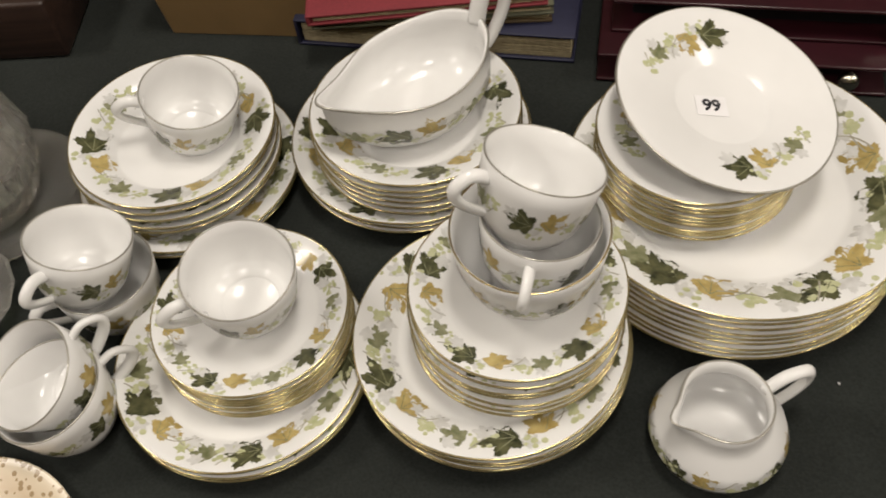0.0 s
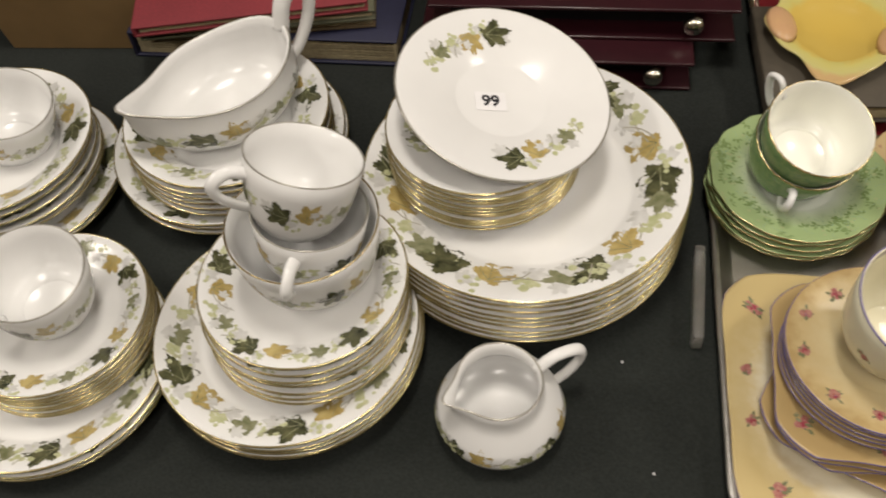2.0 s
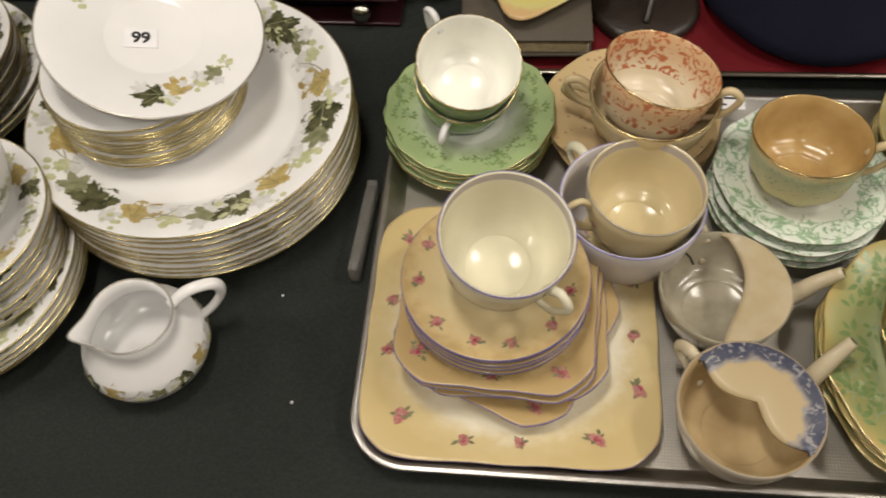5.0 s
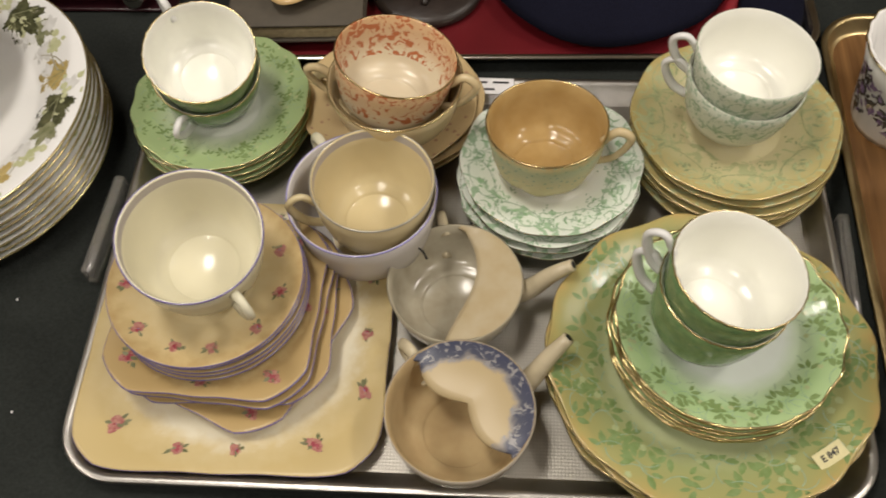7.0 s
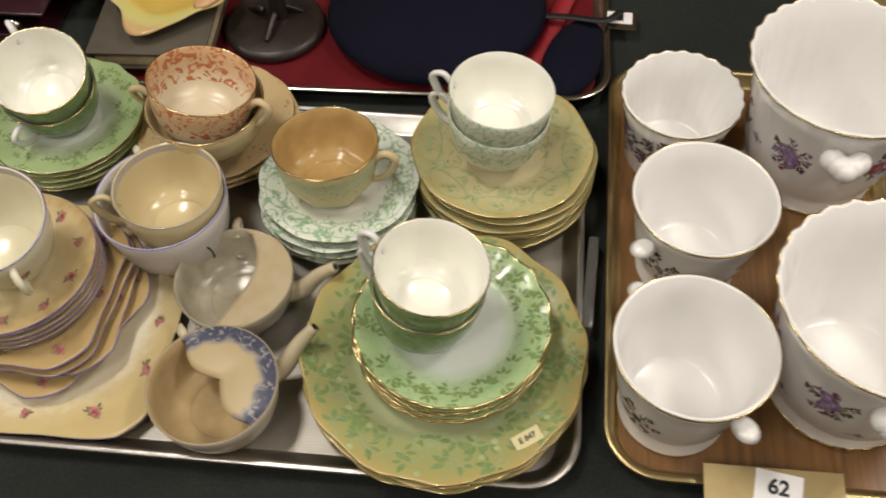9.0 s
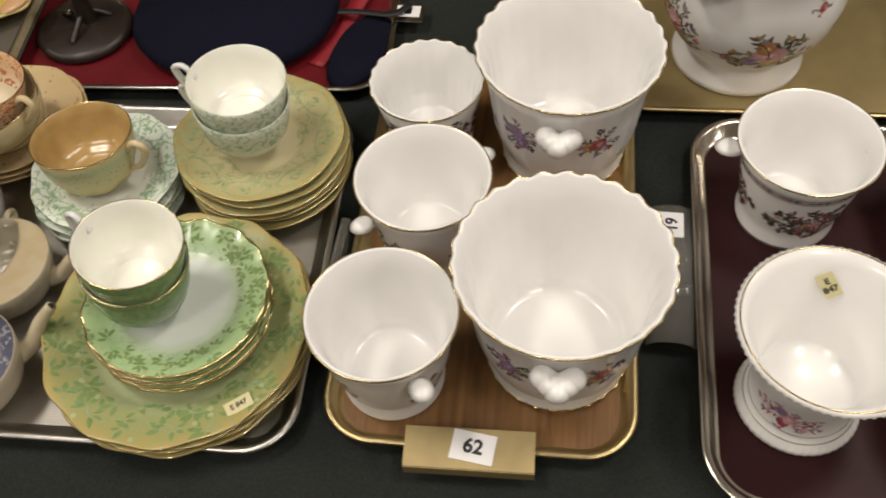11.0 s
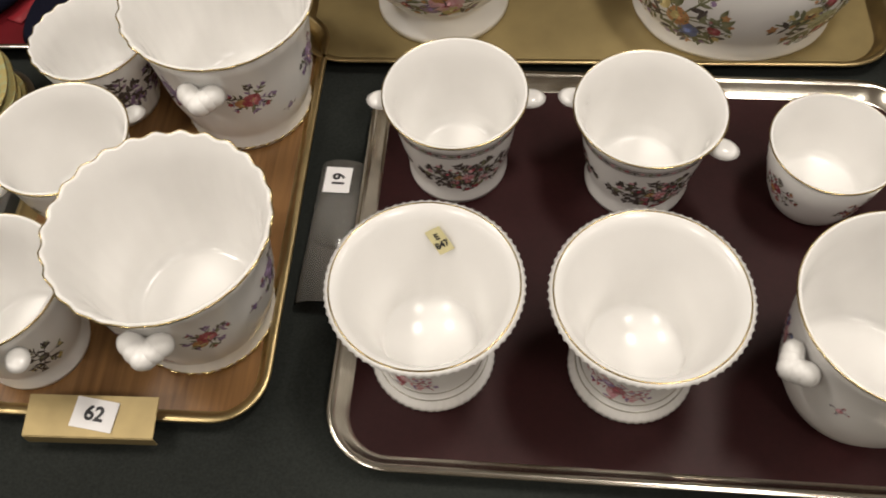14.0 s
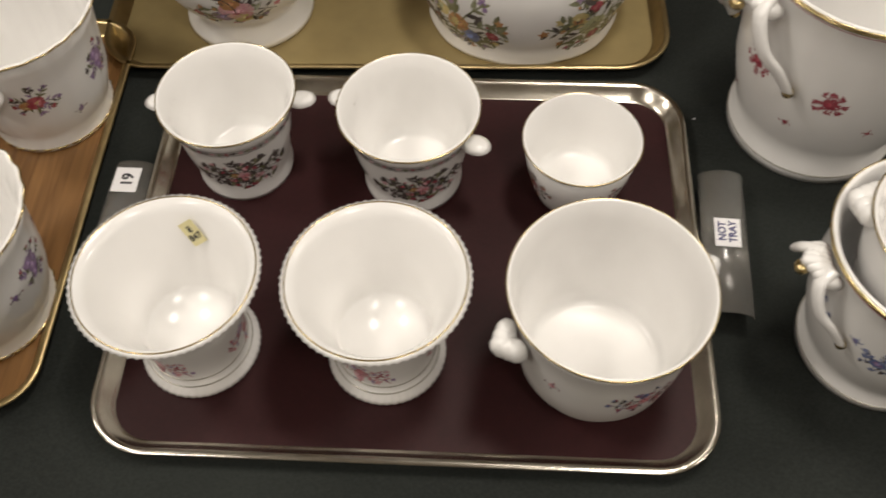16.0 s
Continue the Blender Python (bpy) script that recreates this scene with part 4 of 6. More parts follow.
def rose_sprigs(count, at, size):
    def go(pr, rnd, R):
        for u in range(count):
            th = 2 * math.pi * (u + rnd.uniform(-0.12, 0.12)) / count
            ss = pr.total * (at + rnd.uniform(-0.08, 0.08))
            r = pr.radius(ss)
            for _ in range(9):
                a, d = rnd.uniform(0, 6.28), size * rnd.uniform(0.25, 0.75)
                pr.motif(OVATE, th + math.cos(a) * d / r, ss + math.sin(a) * d * 0.8, size * rnd.uniform(0.18, 0.32), a - 1.57, 2, 1.1)
            for k in range(3):
                a = 2.1 * k + rnd.uniform(0, 1)
                d = size * 0.34 * (k > 0)
                flower(pr, rnd, th + math.cos(a) * d / r, ss + math.sin(a) * d, size * (0.46 if k == 0 else 0.30), 0, 4 if k == 0 else 0, 4 if k else 1, 5)
        return ROSES
    return go


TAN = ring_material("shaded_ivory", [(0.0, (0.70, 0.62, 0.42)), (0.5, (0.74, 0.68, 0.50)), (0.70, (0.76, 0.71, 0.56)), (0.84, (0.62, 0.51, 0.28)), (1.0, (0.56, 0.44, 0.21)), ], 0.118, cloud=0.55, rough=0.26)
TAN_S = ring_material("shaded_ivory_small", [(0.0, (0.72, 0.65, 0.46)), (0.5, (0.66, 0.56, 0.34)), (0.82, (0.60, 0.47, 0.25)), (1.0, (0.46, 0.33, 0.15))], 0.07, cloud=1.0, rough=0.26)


def squared(R, cut=1.24, wave=0.004):
    def warp(t, r, z):
        w = (r / R) ** 2
        c, s = abs(math.cos(t)), abs(math.sin(t))
        q = min((c ** 7 + s ** 7) ** (-1 / 7), cut + 0.025 * math.cos(8 * t))
        k = 1 + (q - 1) * w + wave * w * math.cos(12 * t)
        return (r * k * math.cos(t), r * k * math.sin(t), z)
    return warp


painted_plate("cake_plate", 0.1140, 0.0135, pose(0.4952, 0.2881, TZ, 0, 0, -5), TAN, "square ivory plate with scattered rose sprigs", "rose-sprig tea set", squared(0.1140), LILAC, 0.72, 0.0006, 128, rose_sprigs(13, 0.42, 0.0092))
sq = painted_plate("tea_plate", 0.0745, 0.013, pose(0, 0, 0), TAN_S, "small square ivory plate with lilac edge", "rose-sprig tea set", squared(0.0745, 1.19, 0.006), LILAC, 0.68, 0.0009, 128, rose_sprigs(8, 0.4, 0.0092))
for i, (dx, dy, rz) in enumerate(((0.004, -0.003, -30), (0.006, 0.002, -4), (0.0, 0.0, -10), (-0.003, 0.001, -8))):
    m = pose(0.4875 + dx, 0.2925 + dy, 0.0127 + i * 0.0083, 0, 0, rz)
    if i == 0:
        sq.matrix_world = m
    else:
        copy_thing(sq, m)
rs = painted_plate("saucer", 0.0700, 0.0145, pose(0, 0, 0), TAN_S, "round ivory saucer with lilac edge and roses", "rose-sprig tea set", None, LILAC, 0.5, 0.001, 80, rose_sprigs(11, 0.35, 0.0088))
stacked(rs, 5, 0.4826, 0.2978, 0.0440, 0.0059, 21, 0.001)
painted_cup(tip(0.4894, 0.2902, 0.1481, 9.7, 5.8, -52, 0.0665), 0.0477, 0.0665, CREAM, "ivory teacup with lilac rim on rose-sprig saucers", "rose-sprig tea set", None, None, LILAC, True, decorate=rose_sprigs(4, 0.5, 0.008), lip=LIP_GREY)

PALE_GREEN = material("pale_green_print", (0.42, 0.47, 0.25), 0.14, vary=0.15, scale=200)


def leafy(count, lo, hi, size, zigzag):
    def go(pr, rnd, R):
        for _ in range(count):
            th, s = rnd.uniform(0, 6.283), pr.total * rnd.uniform(lo, hi)
            a = rnd.uniform(0, 6.28)
            for k in (-0.9, 0.0, 0.9):
                r = pr.radius(s)
                pr.motif(OVATE, th + math.cos(a + k) * size / r, s + math.sin(a + k) * size, size * rnd.uniform(0.55, 0.85), a + k - 1.57, 0, 1.0)
            pr.line(th, s, size * 2.2, a + 3.1, size * 0.09, 1, 0.8)
            if rnd.random() < 0.5:
                for j in range(5):
                    pr.motif(OVATE, th + 1.8 * math.cos(a + 2) * size / r, s + 1.8 * math.sin(a + 2) * size, size * 0.42, j * 1.257, 2, 1.1)
        for u in range(44):
            th = 2 * math.pi * u / 44
            pr.line(th, pr.total * zigzag, 2 * math.pi * pr.radius(pr.total * zigzag) / 50, 0.75 if u % 2 else -0.75, size * 0.10, 1, 0.2)
        return [GREEN_PRINT, SAGE_PRINT, PALE_GREEN]
    return go


# green gilt set
GREEN_S = ring_material("apple_green_ground", [(0.0, (0.78, 0.78, 0.74)), (0.42, (0.76, 0.78, 0.72)), (0.62, (0.50, 0.58, 0.38)), (0.8, (0.36, 0.47, 0.23)), (1.0, (0.34, 0.44, 0.21))], 0.074)
GREEN_C = material("apple_green_cup", (0.23, 0.33, 0.13), 0.13, second=(0.13, 0.24, 0.10), scale=260, second_scale=120)
sc = painted_plate("saucer", 0.0755, 0.017, pose(0, 0, 0), GREEN_S, "green china saucer with scalloped gilt rim", "green gilt tea set", scallop(0.0755, 14, 0.012, 0.0006), GILT, 0.45, decorate=leafy(85, 0.04, 0.52, 0.0040, 0.62))
stacked(sc, 5, 0.4670, 0.4942, TZ, 0.0066, 22, 0.0015)
painted_cup(tip(0.4654, 0.4912, 0.0894, 16.8, 6.5, 250, 0.0556), 0.0443, 0.0556, GREEN_C, "green china teacup under a second cup", "green gilt tea set", CHINA, scallop(0.0443, 30, 0.007), GILT, True, CUP_WHITE)
painted_cup(tip(0.4682, 0.4837, 0.1141, 16.8, 6.5, 125, 0.0556), 0.0443, 0.0556, GREEN_C, "green china teacup with scalloped gilt rim, tilted", "green gilt tea set", CHINA, scallop(0.0443, 30, 0.007), GILT, True, CUP_WHITE)


GREEN_L = ring_material("olive_green_ground", [(0.0, (0.66, 0.66, 0.54)), (0.5, (0.45, 0.48, 0.30)), (0.72, (0.33, 0.36, 0.16)), (0.88, (0.36, 0.35, 0.14)), (0.95, (0.42, 0.35, 0.13)), (1.0, (0.50, 0.34, 0.13))], 0.119, cloud=0.35)
GREEN_M = ring_material("light_green_ground", [(0.0, (0.74, 0.76, 0.74)), (0.50, (0.70, 0.75, 0.70)), (0.66, (0.50, 0.62, 0.40)), (0.8, (0.36, 0.51, 0.25)), (1.0, (0.40, 0.53, 0.27))], 0.078, cloud=0.2)
gl = painted_plate("cake_plate", 0.1150, 0.018, pose(0, 0, 0), GREEN_L, "large green plate with scalloped gilt rim and ivy sprays", "green gilt tea set", scallop(0.1150, 12, 0.014, 0.0008), GILT_PALE, 0.66, 0.0008, 120, leafy(95, 0.05, 0.92, 0.0076, 0.93))
stacked(gl, 4, 0.8374, 0.2378, TZ, 0.0074, 23, 0.002)
gm = painted_plate("tea_plate", 0.0772, 0.016, pose(0, 0, 0), GREEN_M, "light green plate with wavy gilt rim and ivy", "green gilt tea set", scallop(0.0772, 16, 0.01, 0.0012), GILT, 0.66, 0.0013, 128, leafy(80, 0.06, 0.66, 0.0052, 0.80))
stacked(gm, 6, 0.8434, 0.2448, 0.0324, 0.0054, 24, 0.0016)
painted_cup(tip(0.8288, 0.2393, 0.1321, 0.1, 7.9, 150, 0.059), 0.0424, 0.059, GREEN_C, "green china teacup under a second cup", "green gilt tea set", CHINA, scallop(0.0443, 30, 0.007), GILT, True, CUP_WHITE)
painted_cup(tip(0.8322, 0.2392, 0.1566, 0.1, 7.9, 152, 0.059), 0.0424, 0.059, GREEN_C, "green china teacup with gilt rim on plates", "green gilt tea set", CHINA, scallop(0.0443, 30, 0.007), GILT, True, CUP_WHITE)
st = thing("price_sticker", pose(0.9015, 0.1570, 0.0445, 6, -5, 28), "small yellowed sticker with a handwritten lot number", "label")
part("paper", box(0.023, 0.0115, 0.0003, 0), AGED, st, smooth=False)
text_mesh("E 847", 0.0062, INK, st, pose(0, 0, 0.0004))

# cream and red cups
SAND = ring_material("sandy_ivory", [(0.0, (0.62, 0.50, 0.30)), (0.6, (0.60, 0.46, 0.26)), (1.0, (0.56, 0.42, 0.22))], 0.076, ((0.42, 0.26, 0.16), 0.45), 120, 0.2, cloud=0.4)
SAND_PLAIN = material("sandy_glaze", (0.60, 0.48, 0.28), 0.15, vary=0.12, scale=40)
RED_IN = ring_material("iron_red_scrolls", [(0.0, (0.68, 0.60, 0.44)), (0.45, (0.68, 0.60, 0.44)), (0.62, (0.62, 0.46, 0.30)), (1.0, (0.60, 0.38, 0.20))], 0.055, ((0.44, 0.15, 0.065), 0.40), 120, 0.545, height=True, blots=True)
sd = painted_plate("saucer", 0.0770, 0.017, pose(0, 0, 0), SAND, "sand-coloured china saucer with faint gilt", "sand-coloured tea set", scallop(0.0755, 8, 0.012), GILT, 0.5, 0.0006)
stacked(sd, 3, 0.6138, 0.4941, TZ, 0.006, 25, 0.003)
painted_cup(tip(0.6175, 0.4781, 0.0720, 0, 0, 160, 0.0437), 0.0479, 0.0437, SAND_PLAIN, "sand-coloured teacup at the bottom of nested cups", "sand-coloured tea set", None, None, None)
painted_cup(tip(0.6205, 0.4606, 0.0960, 0, 0, 165, 0.0472), 0.0540, 0.0472, SAND_PLAIN, "sand-coloured teacup holding a red-patterned cup", "sand-coloured tea set", None, None, GILT, True)
painted_cup(tip(0.6237, 0.4625, 0.1201, -5.8, 11.4, -20, 0.0551), 0.0481, 0.0551, RED_IN, "ivory teacup with iron-red scroll pattern inside", "sand-coloured tea set", SAND_PLAIN, None, GILT, True)

# lilac-edged bowl and cup
BOWL_W = material("bluish_white_glaze", (0.66, 0.63, 0.62), 0.12, vary=0.05, scale=30)
painted_cup(tip(0.5927, 0.3660, 0.0780, 0, 0, 120, 0.0735), 0.0573, 0.0735, BOWL_W, "white cup with lilac rim holding another cup", "lilac-edged cups", CREAM, None, LILAC_BRIGHT)
painted_cup(tip(0.6020, 0.3676, 0.0918, 0.8, 2.1, 195, 0.0637), 0.0468, 0.0637, material("warm_ivory_glaze", (0.64, 0.54, 0.32), 0.18, vary=0.06, scale=25), "ivory teacup with thin dark rim in a bowl", "lilac-edged cups", None, None, SILVER_LINE, True, decorate=rose_sprigs(4, 0.5, 0.006), lip=LIP_GREY)


def panel_sprays(slots, reach=1.0):
    """Oval cartouches with sprigs between them, as on transfer-printed saucers."""
    def go(pr, rnd, R):
        for u in range(8):
            th = 2 * math.pi * u / 8
            mid = pr.total * 0.34 * reach
            r = pr.radius(mid)
            for k in range(16):
                a = 6.283 * k / 16
                pr.line(th + 0.30 * math.cos(a), mid + pr.total * 0.24 * math.sin(a), R * 0.115, math.atan2(pr.total * 0.24 * math.cos(a), -0.30 * r * math.sin(a)), 0.0007, 0, 0.3)
            for k in range(7):
                a = rnd.uniform(0, 6.28)
                d = rnd.uniform(0.1, 0.75)
                pr.motif(OVATE, th + 0.24 * d * math.cos(a), mid + pr.total * 0.19 * d * math.sin(a), R * rnd.uniform(0.030, 0.052), a, 1 if k % 3 == 0 else 0, 0.8)
                pr.line(th, mid, R * 0.12 * d, a, 0.0005, 0, 0.6)
            th += math.pi / 8
            for side in (-1, 1):
                for k in range(4):
                    pr.line(th, mid + pr.total * (0.22 - 0.13 * k), R * 0.085, 1.57 + side * (1.1 + 0.2 * k), 0.0010, 1, side * 1.2)
                pr.motif(OVATE, th + side * 0.04, mid, R * 0.07, side * 0.35, 0, 0.5)
            for k in range(5):
                pr.motif(DISC, th + rnd.uniform(-0.09, 0.09), pr.total * rnd.uniform(0.62, 0.9), R * 0.012, 0, 0)
        return slots
    return go


MINT_PRINT = material("mint_line_print", (0.27, 0.43, 0.25), 0.14, vary=0.2, scale=200)
OLIVE_PRINT = material("olive_line_print", (0.34, 0.38, 0.20), 0.14, vary=0.25, scale=200)
MINT = ring_material("mint_ground", [(0.0, (0.77, 0.77, 0.72)), (0.5, (0.76, 0.77, 0.71)), (0.85, (0.66, 0.73, 0.63)), (1.0, (0.72, 0.76, 0.68))], 0.0705, ((0.36, 0.50, 0.34), 0.66), 110, 0.56, cloud=0.4, blots=True)
mn = painted_plate("saucer", 0.0725, 0.016, pose(0, 0, 0), MINT, "white saucer with pale mint green sprays", "mint-sprayed saucers", scallop(0.0725, 10, 0.014, 0.0006), GILT, 0.5, 0.0006, decorate=panel_sprays([SAGE_PRINT, MINT_PRINT]))
stacked(mn, 4, 0.7397, 0.4048, TZ, 0.0103, 26, 0.002)
HONEY = material("honey_lustre", (0.50, 0.34, 0.14), 0.2, second=(0.42, 0.27, 0.10), scale=60, second_scale=30)
HONEY_OUT = ring_material("honey_sage_outside", [(0.0, (0.66, 0.56, 0.26)), (0.5, (0.58, 0.50, 0.26)), (0.8, (0.42, 0.46, 0.28)), (1.0, (0.50, 0.34, 0.14))], 0.056, ((0.30, 0.38, 0.24), 0.45), 220, 0.25, height=True)


def octagon(R):
    def warp(t, r, z):
        k = 1 + 0.035 * math.cos(8 * t) * max(0.0, 1 - z / 0.05)
        return (r * k * math.cos(t), r * k * math.sin(t), z)
    return warp


painted_cup(tip(0.7352, 0.4059, 0.0992, -5.5, 0, -15, 0.054), 0.0466, 0.054, HONEY_OUT, "honey-coloured faceted teacup on mint saucers", "", SAND_PLAIN, octagon(0.044), GILT, True, HONEY, 0.5)

# ochre and sage saucers with two pale cups
OCHRE = ring_material("ochre_sage_ground", [(0.0, (0.70, 0.64, 0.46)), (0.4, (0.62, 0.56, 0.34)), (0.75, (0.50, 0.47, 0.25)), (1.0, (0.45, 0.36, 0.14))], 0.083, ((0.42, 0.44, 0.24), 0.45), 90, 0.57, cloud=0.5, blots=True)
oc = painted_plate("saucer", 0.0818, 0.0175, pose(0, 0, 0), OCHRE, "ochre saucer with sage green printed panels", "ochre and sage saucers", scallop(0.0818, 8, 0.012, 0.0006), GILT, 0.5, 0.0009, decorate=panel_sprays([OLIVE_PRINT, PALE_GREEN]))
stacked(oc, 6, 0.8923, 0.4290, TZ, 0.0084, 27, 0.0025)
PALE = ring_material("pale_sage_cup", [(0.0, (0.76, 0.75, 0.68)), (0.42, (0.74, 0.74, 0.66)), (0.55, (0.62, 0.66, 0.54)), (1.0, (0.64, 0.67, 0.55))], 0.05, ((0.36, 0.46, 0.33), 0.42), 150, 0.55, height=True, blots=True)
painted_cup(tip(0.8861, 0.4252, 0.1176, 0.9, 3.8, 162, 0.053), 0.0445, 0.053, PALE, "white teacup with sage green band under another", "pale sage cups", CHINA, None, None, True, CUP_WHITE)
painted_cup(tip(0.8877, 0.4248, 0.1421, 0.9, 3.8, 162, 0.053), 0.0447, 0.053, PALE, "white teacup with sage green band, stacked", "pale sage cups", CHINA, None, None, True, CUP_WHITE)


def feeding_cup(m, R, H, mats, label, spout_to, cover_turn, notch):
    ob = thing("invalid_feeder", m, label, "feeding cup", "half-covered feeding cups")
    prof = cup_profile(R, H, 0.0022, 0.5)
    part("body", lathe(prof[:11], 72), mats[0], ob)
    part("lining", lathe(prof[10:], 72), mats[3], ob, "stained glazed inside")
    rows = 20
    verts, faces = [], []
    for i in range(rows + 1):
        v = -1 + 2 * i / rows
        y = v * R * 0.985
        edge = R * (0.14 - 0.22 * abs(math.sin(math.pi * v))) if notch else R * (0.05 + 0.28 * math.cos((v - 0.3) * 1.9))
        far = math.sqrt(max(0.0, (R * 0.985) ** 2 - y * y))
        edge = min(edge, far)
        for j in range(9):
            f = j / 8
            x = edge + (far - edge) * f
            dome = 0.0022 * math.sin(f * math.pi) * math.sqrt(max(0.0, 1 - v * v))
            for dz in (0.0, 0.0022):
                verts.append((x, y, H - 0.0016 + dome + dz - 0.002 * (1 - f)))
    for i in range(rows):
        for j in range(8):
            a, b = (i * 9 + j) * 2, ((i + 1) * 9 + j) * 2
            faces += [(a + 1, a + 3, b + 3, b + 1), (a, b, b + 2, a + 2)]
        a, b = i * 18, (i + 1) * 18
        faces.append((a, a + 1, b + 1, b))
    cov = part("cover", (verts, faces), mats[1], ob, "half cover over the cup")
    cov.matrix_local = pose(0, 0, 0, 0, 0, cover_turn)
    sx, sy = math.cos(radians(spout_to)), math.sin(radians(spout_to))
    pts = [(sx * R * 0.80, sy * R * 0.80, H * 0.40), (sx * R * 1.12, sy * R * 1.12, H * 0.55), (sx * R * 1.42, sy * R * 1.42, H * 0.95), (sx * R * 1.72, sy * R * 1.72, H * 1.22)]
    cs = spline(pts, 6)
    part("spout", tube(cs, [0.0095 - 0.0048 * i / (len(cs) - 1) for i in range(len(cs))], 14), mats[2], ob, "curved drinking spout")
    # The spout is solid; a black disc on its tip paints the bore's shade.
    bore_disc = part("spout_shade_disc", lathe([(0, 0.0004), (0.0028, 0.0004), (0.0028, 0), (0, 0)], 16), BLACK, ob, "black disc standing for the shaded spout opening")
    dvec = (cs[-1] - cs[-2]).normalized()
    bore_disc.matrix_local = Matrix.Translation(cs[-1]) @ dvec.to_track_quat("Z", "Y").to_matrix().to_4x4()
    hd = part("handle", ear(R * 0.96, H * 0.78, R * 0.86, H * 0.34, R * 0.40, 0.0032), mats[2], ob)
    hd.matrix_local = pose(0, 0, 0, 0, 0, spout_to + 95)
    return ob


STONE = material("crazed_greyish_glaze", (0.47, 0.43, 0.33), 0.2, second=(0.33, 0.29, 0.21), scale=70, second_scale=30)
BUFF = material("buff_glaze", (0.54, 0.41, 0.22), 0.2, second=(0.46, 0.33, 0.17), scale=80, second_scale=30)
COVER = material("yellowed_glaze", (0.47, 0.40, 0.27), 0.4, second=(0.41, 0.32, 0.18), scale=60, second_scale=40)
SPOUT = material("cream_spout_glaze", (0.60, 0.52, 0.36), 0.18, vary=0.12, scale=60)
SPONGE = ring_material("blue_sponged_edge", [(0.0, (0.46, 0.36, 0.20)), (0.70, (0.46, 0.36, 0.20)), (0.76, (0.30, 0.27, 0.24)), (0.84, (0.065, 0.07, 0.105)), (1.0, (0.05, 0.055, 0.095))], 0.0487, ((0.28, 0.27, 0.27), 0.72), 170, 0.58, cloud=0.9, rough=0.38, blots=True)
SPONGE_OUT = ring_material("blue_sponged_outside", [(0.0, (0.58, 0.50, 0.38)), (0.5, (0.58, 0.50, 0.38)), (0.9, (0.50, 0.44, 0.34)), (1.0, (0.46, 0.40, 0.32))], 0.05, cloud=0.3, height=True)
f1 = feeding_cup(pose(0.6592, 0.3010, TZ, 0, 0, 0), 0.0508, 0.0455, (STONE, COVER, SPOUT, STONE), "greyish stained feeding cup with half cover and spout", 2, -2, False)
crack = part("crack", tube([(-0.029, 0.031, 0.0495), (-0.023, 0.028, 0.045), (-0.020, 0.023, 0.041)], 0.0009, 6), BLACK, f1, "dark crack in the glaze")
feeding_cup(pose(0.6577, 0.1985, TZ, 0, 0, 0), 0.0518, 0.052, (SPONGE_OUT, SPONGE, SPOUT, BUFF), "buff feeding cup with blue sponged half cover", 29, 40, True)
note = thing("paper_note", pose(0.6985, 0.5156, 0.0186, 0, 0, -6), "small white paper note with black handwriting", "label")
part("paper", box(0.045, 0.018, 0.0004, 0), PAPER, note, smooth=False)
for bx, by, bw in ((-0.010, 0.004, 0.018), (0.011, 0.004, 0.014), (-0.006, -0.004, 0.024)):
    part("ink_bar", moved(box(bw, 0.0022, 0.0002, 0), Matrix.Translation((bx, by, 0.0005))), INK, note, smooth=False)
for cx, cy in ((0.3727, 0.391), (0.9652, 0.3137)):
    tc_ = thing("edge_clip", pose(cx, cy, 0.0012, 0, 0, -8.6), "clear plastic clip on the rim of a tray", "clip", "clips on the steel tray")
    part("sleeve", box(0.009, 0.095, 0.0195, 0.002), PLASTIC, tc_)

# ---- white porcelain pots ----


def pot(name, m, prof, mat_, label, group, warp=None, edge=GILT, edge_at=None, handles=(), n=96, decorate=None, surface=None, lobes=5, hsize=0.011, hz=0.85, hr=None, tall=1.0):
    ob = thing(name, m @ Matrix.Scale(1.035, 4), label, "cachepot", group)
    part("body", lathe(prof, n, warp), mat_, ob)
    er, ez = edge_at
    part("rim_band", rim_ring(er + 0.0013, ez - 0.0008, 0.0008, n, warp), edge, ob, "gilt rim line")
    for a in handles:
        pieces = []
        if lobes == 1:
            pieces.append(moved(lathe([(0, -0.55), (0.6, -0.42), (0.95, 0.0), (0.6, 0.42), (0, 0.55)], 18), Matrix.LocRotScale((0.55, 0, 0), None, (0.9, 0.75, 0.55))))
        for k in range(lobes if lobes > 1 else 0):
            f = (k - (lobes - 1) / 2) / (lobes - 1)
            pieces.append(moved(lathe([(0, -0.5), (0.35, -0.4), (0.5, -0.1), (0.45, 0.2), (0.25, 0.42), (0, 0.5)], 12),
                                Matrix.LocRotScale((0.35 + 0.35 * (1 - abs(f) * 2), f * 1.12, -0.1 - 0.35 * (0.5 - abs(f))), Euler((0, 1.0, f * 0.9)), (1.05, 1.2, 1.5 - abs(f)))))
        hd = part("handle", join(*pieces)[:2], mat_, ob, "moulded shell handle" if lobes > 1 else "small lug handle")
        hd.matrix_local = Matrix.Rotation(radians(a), 4, "Z") @ Matrix.Translation((hr or er * 0.93, 0, ez * hz)) @ Matrix.Scale(hsize, 4)
    if decorate:
        pr = Print(surface, side=-1.0, warp=warp)
        slots = decorate(pr, random.Random(len(label) + int(er * 1e4)), er)
        part("printed_pattern", pr.data(), slots, ob, "printed flower sprays")
    return ob


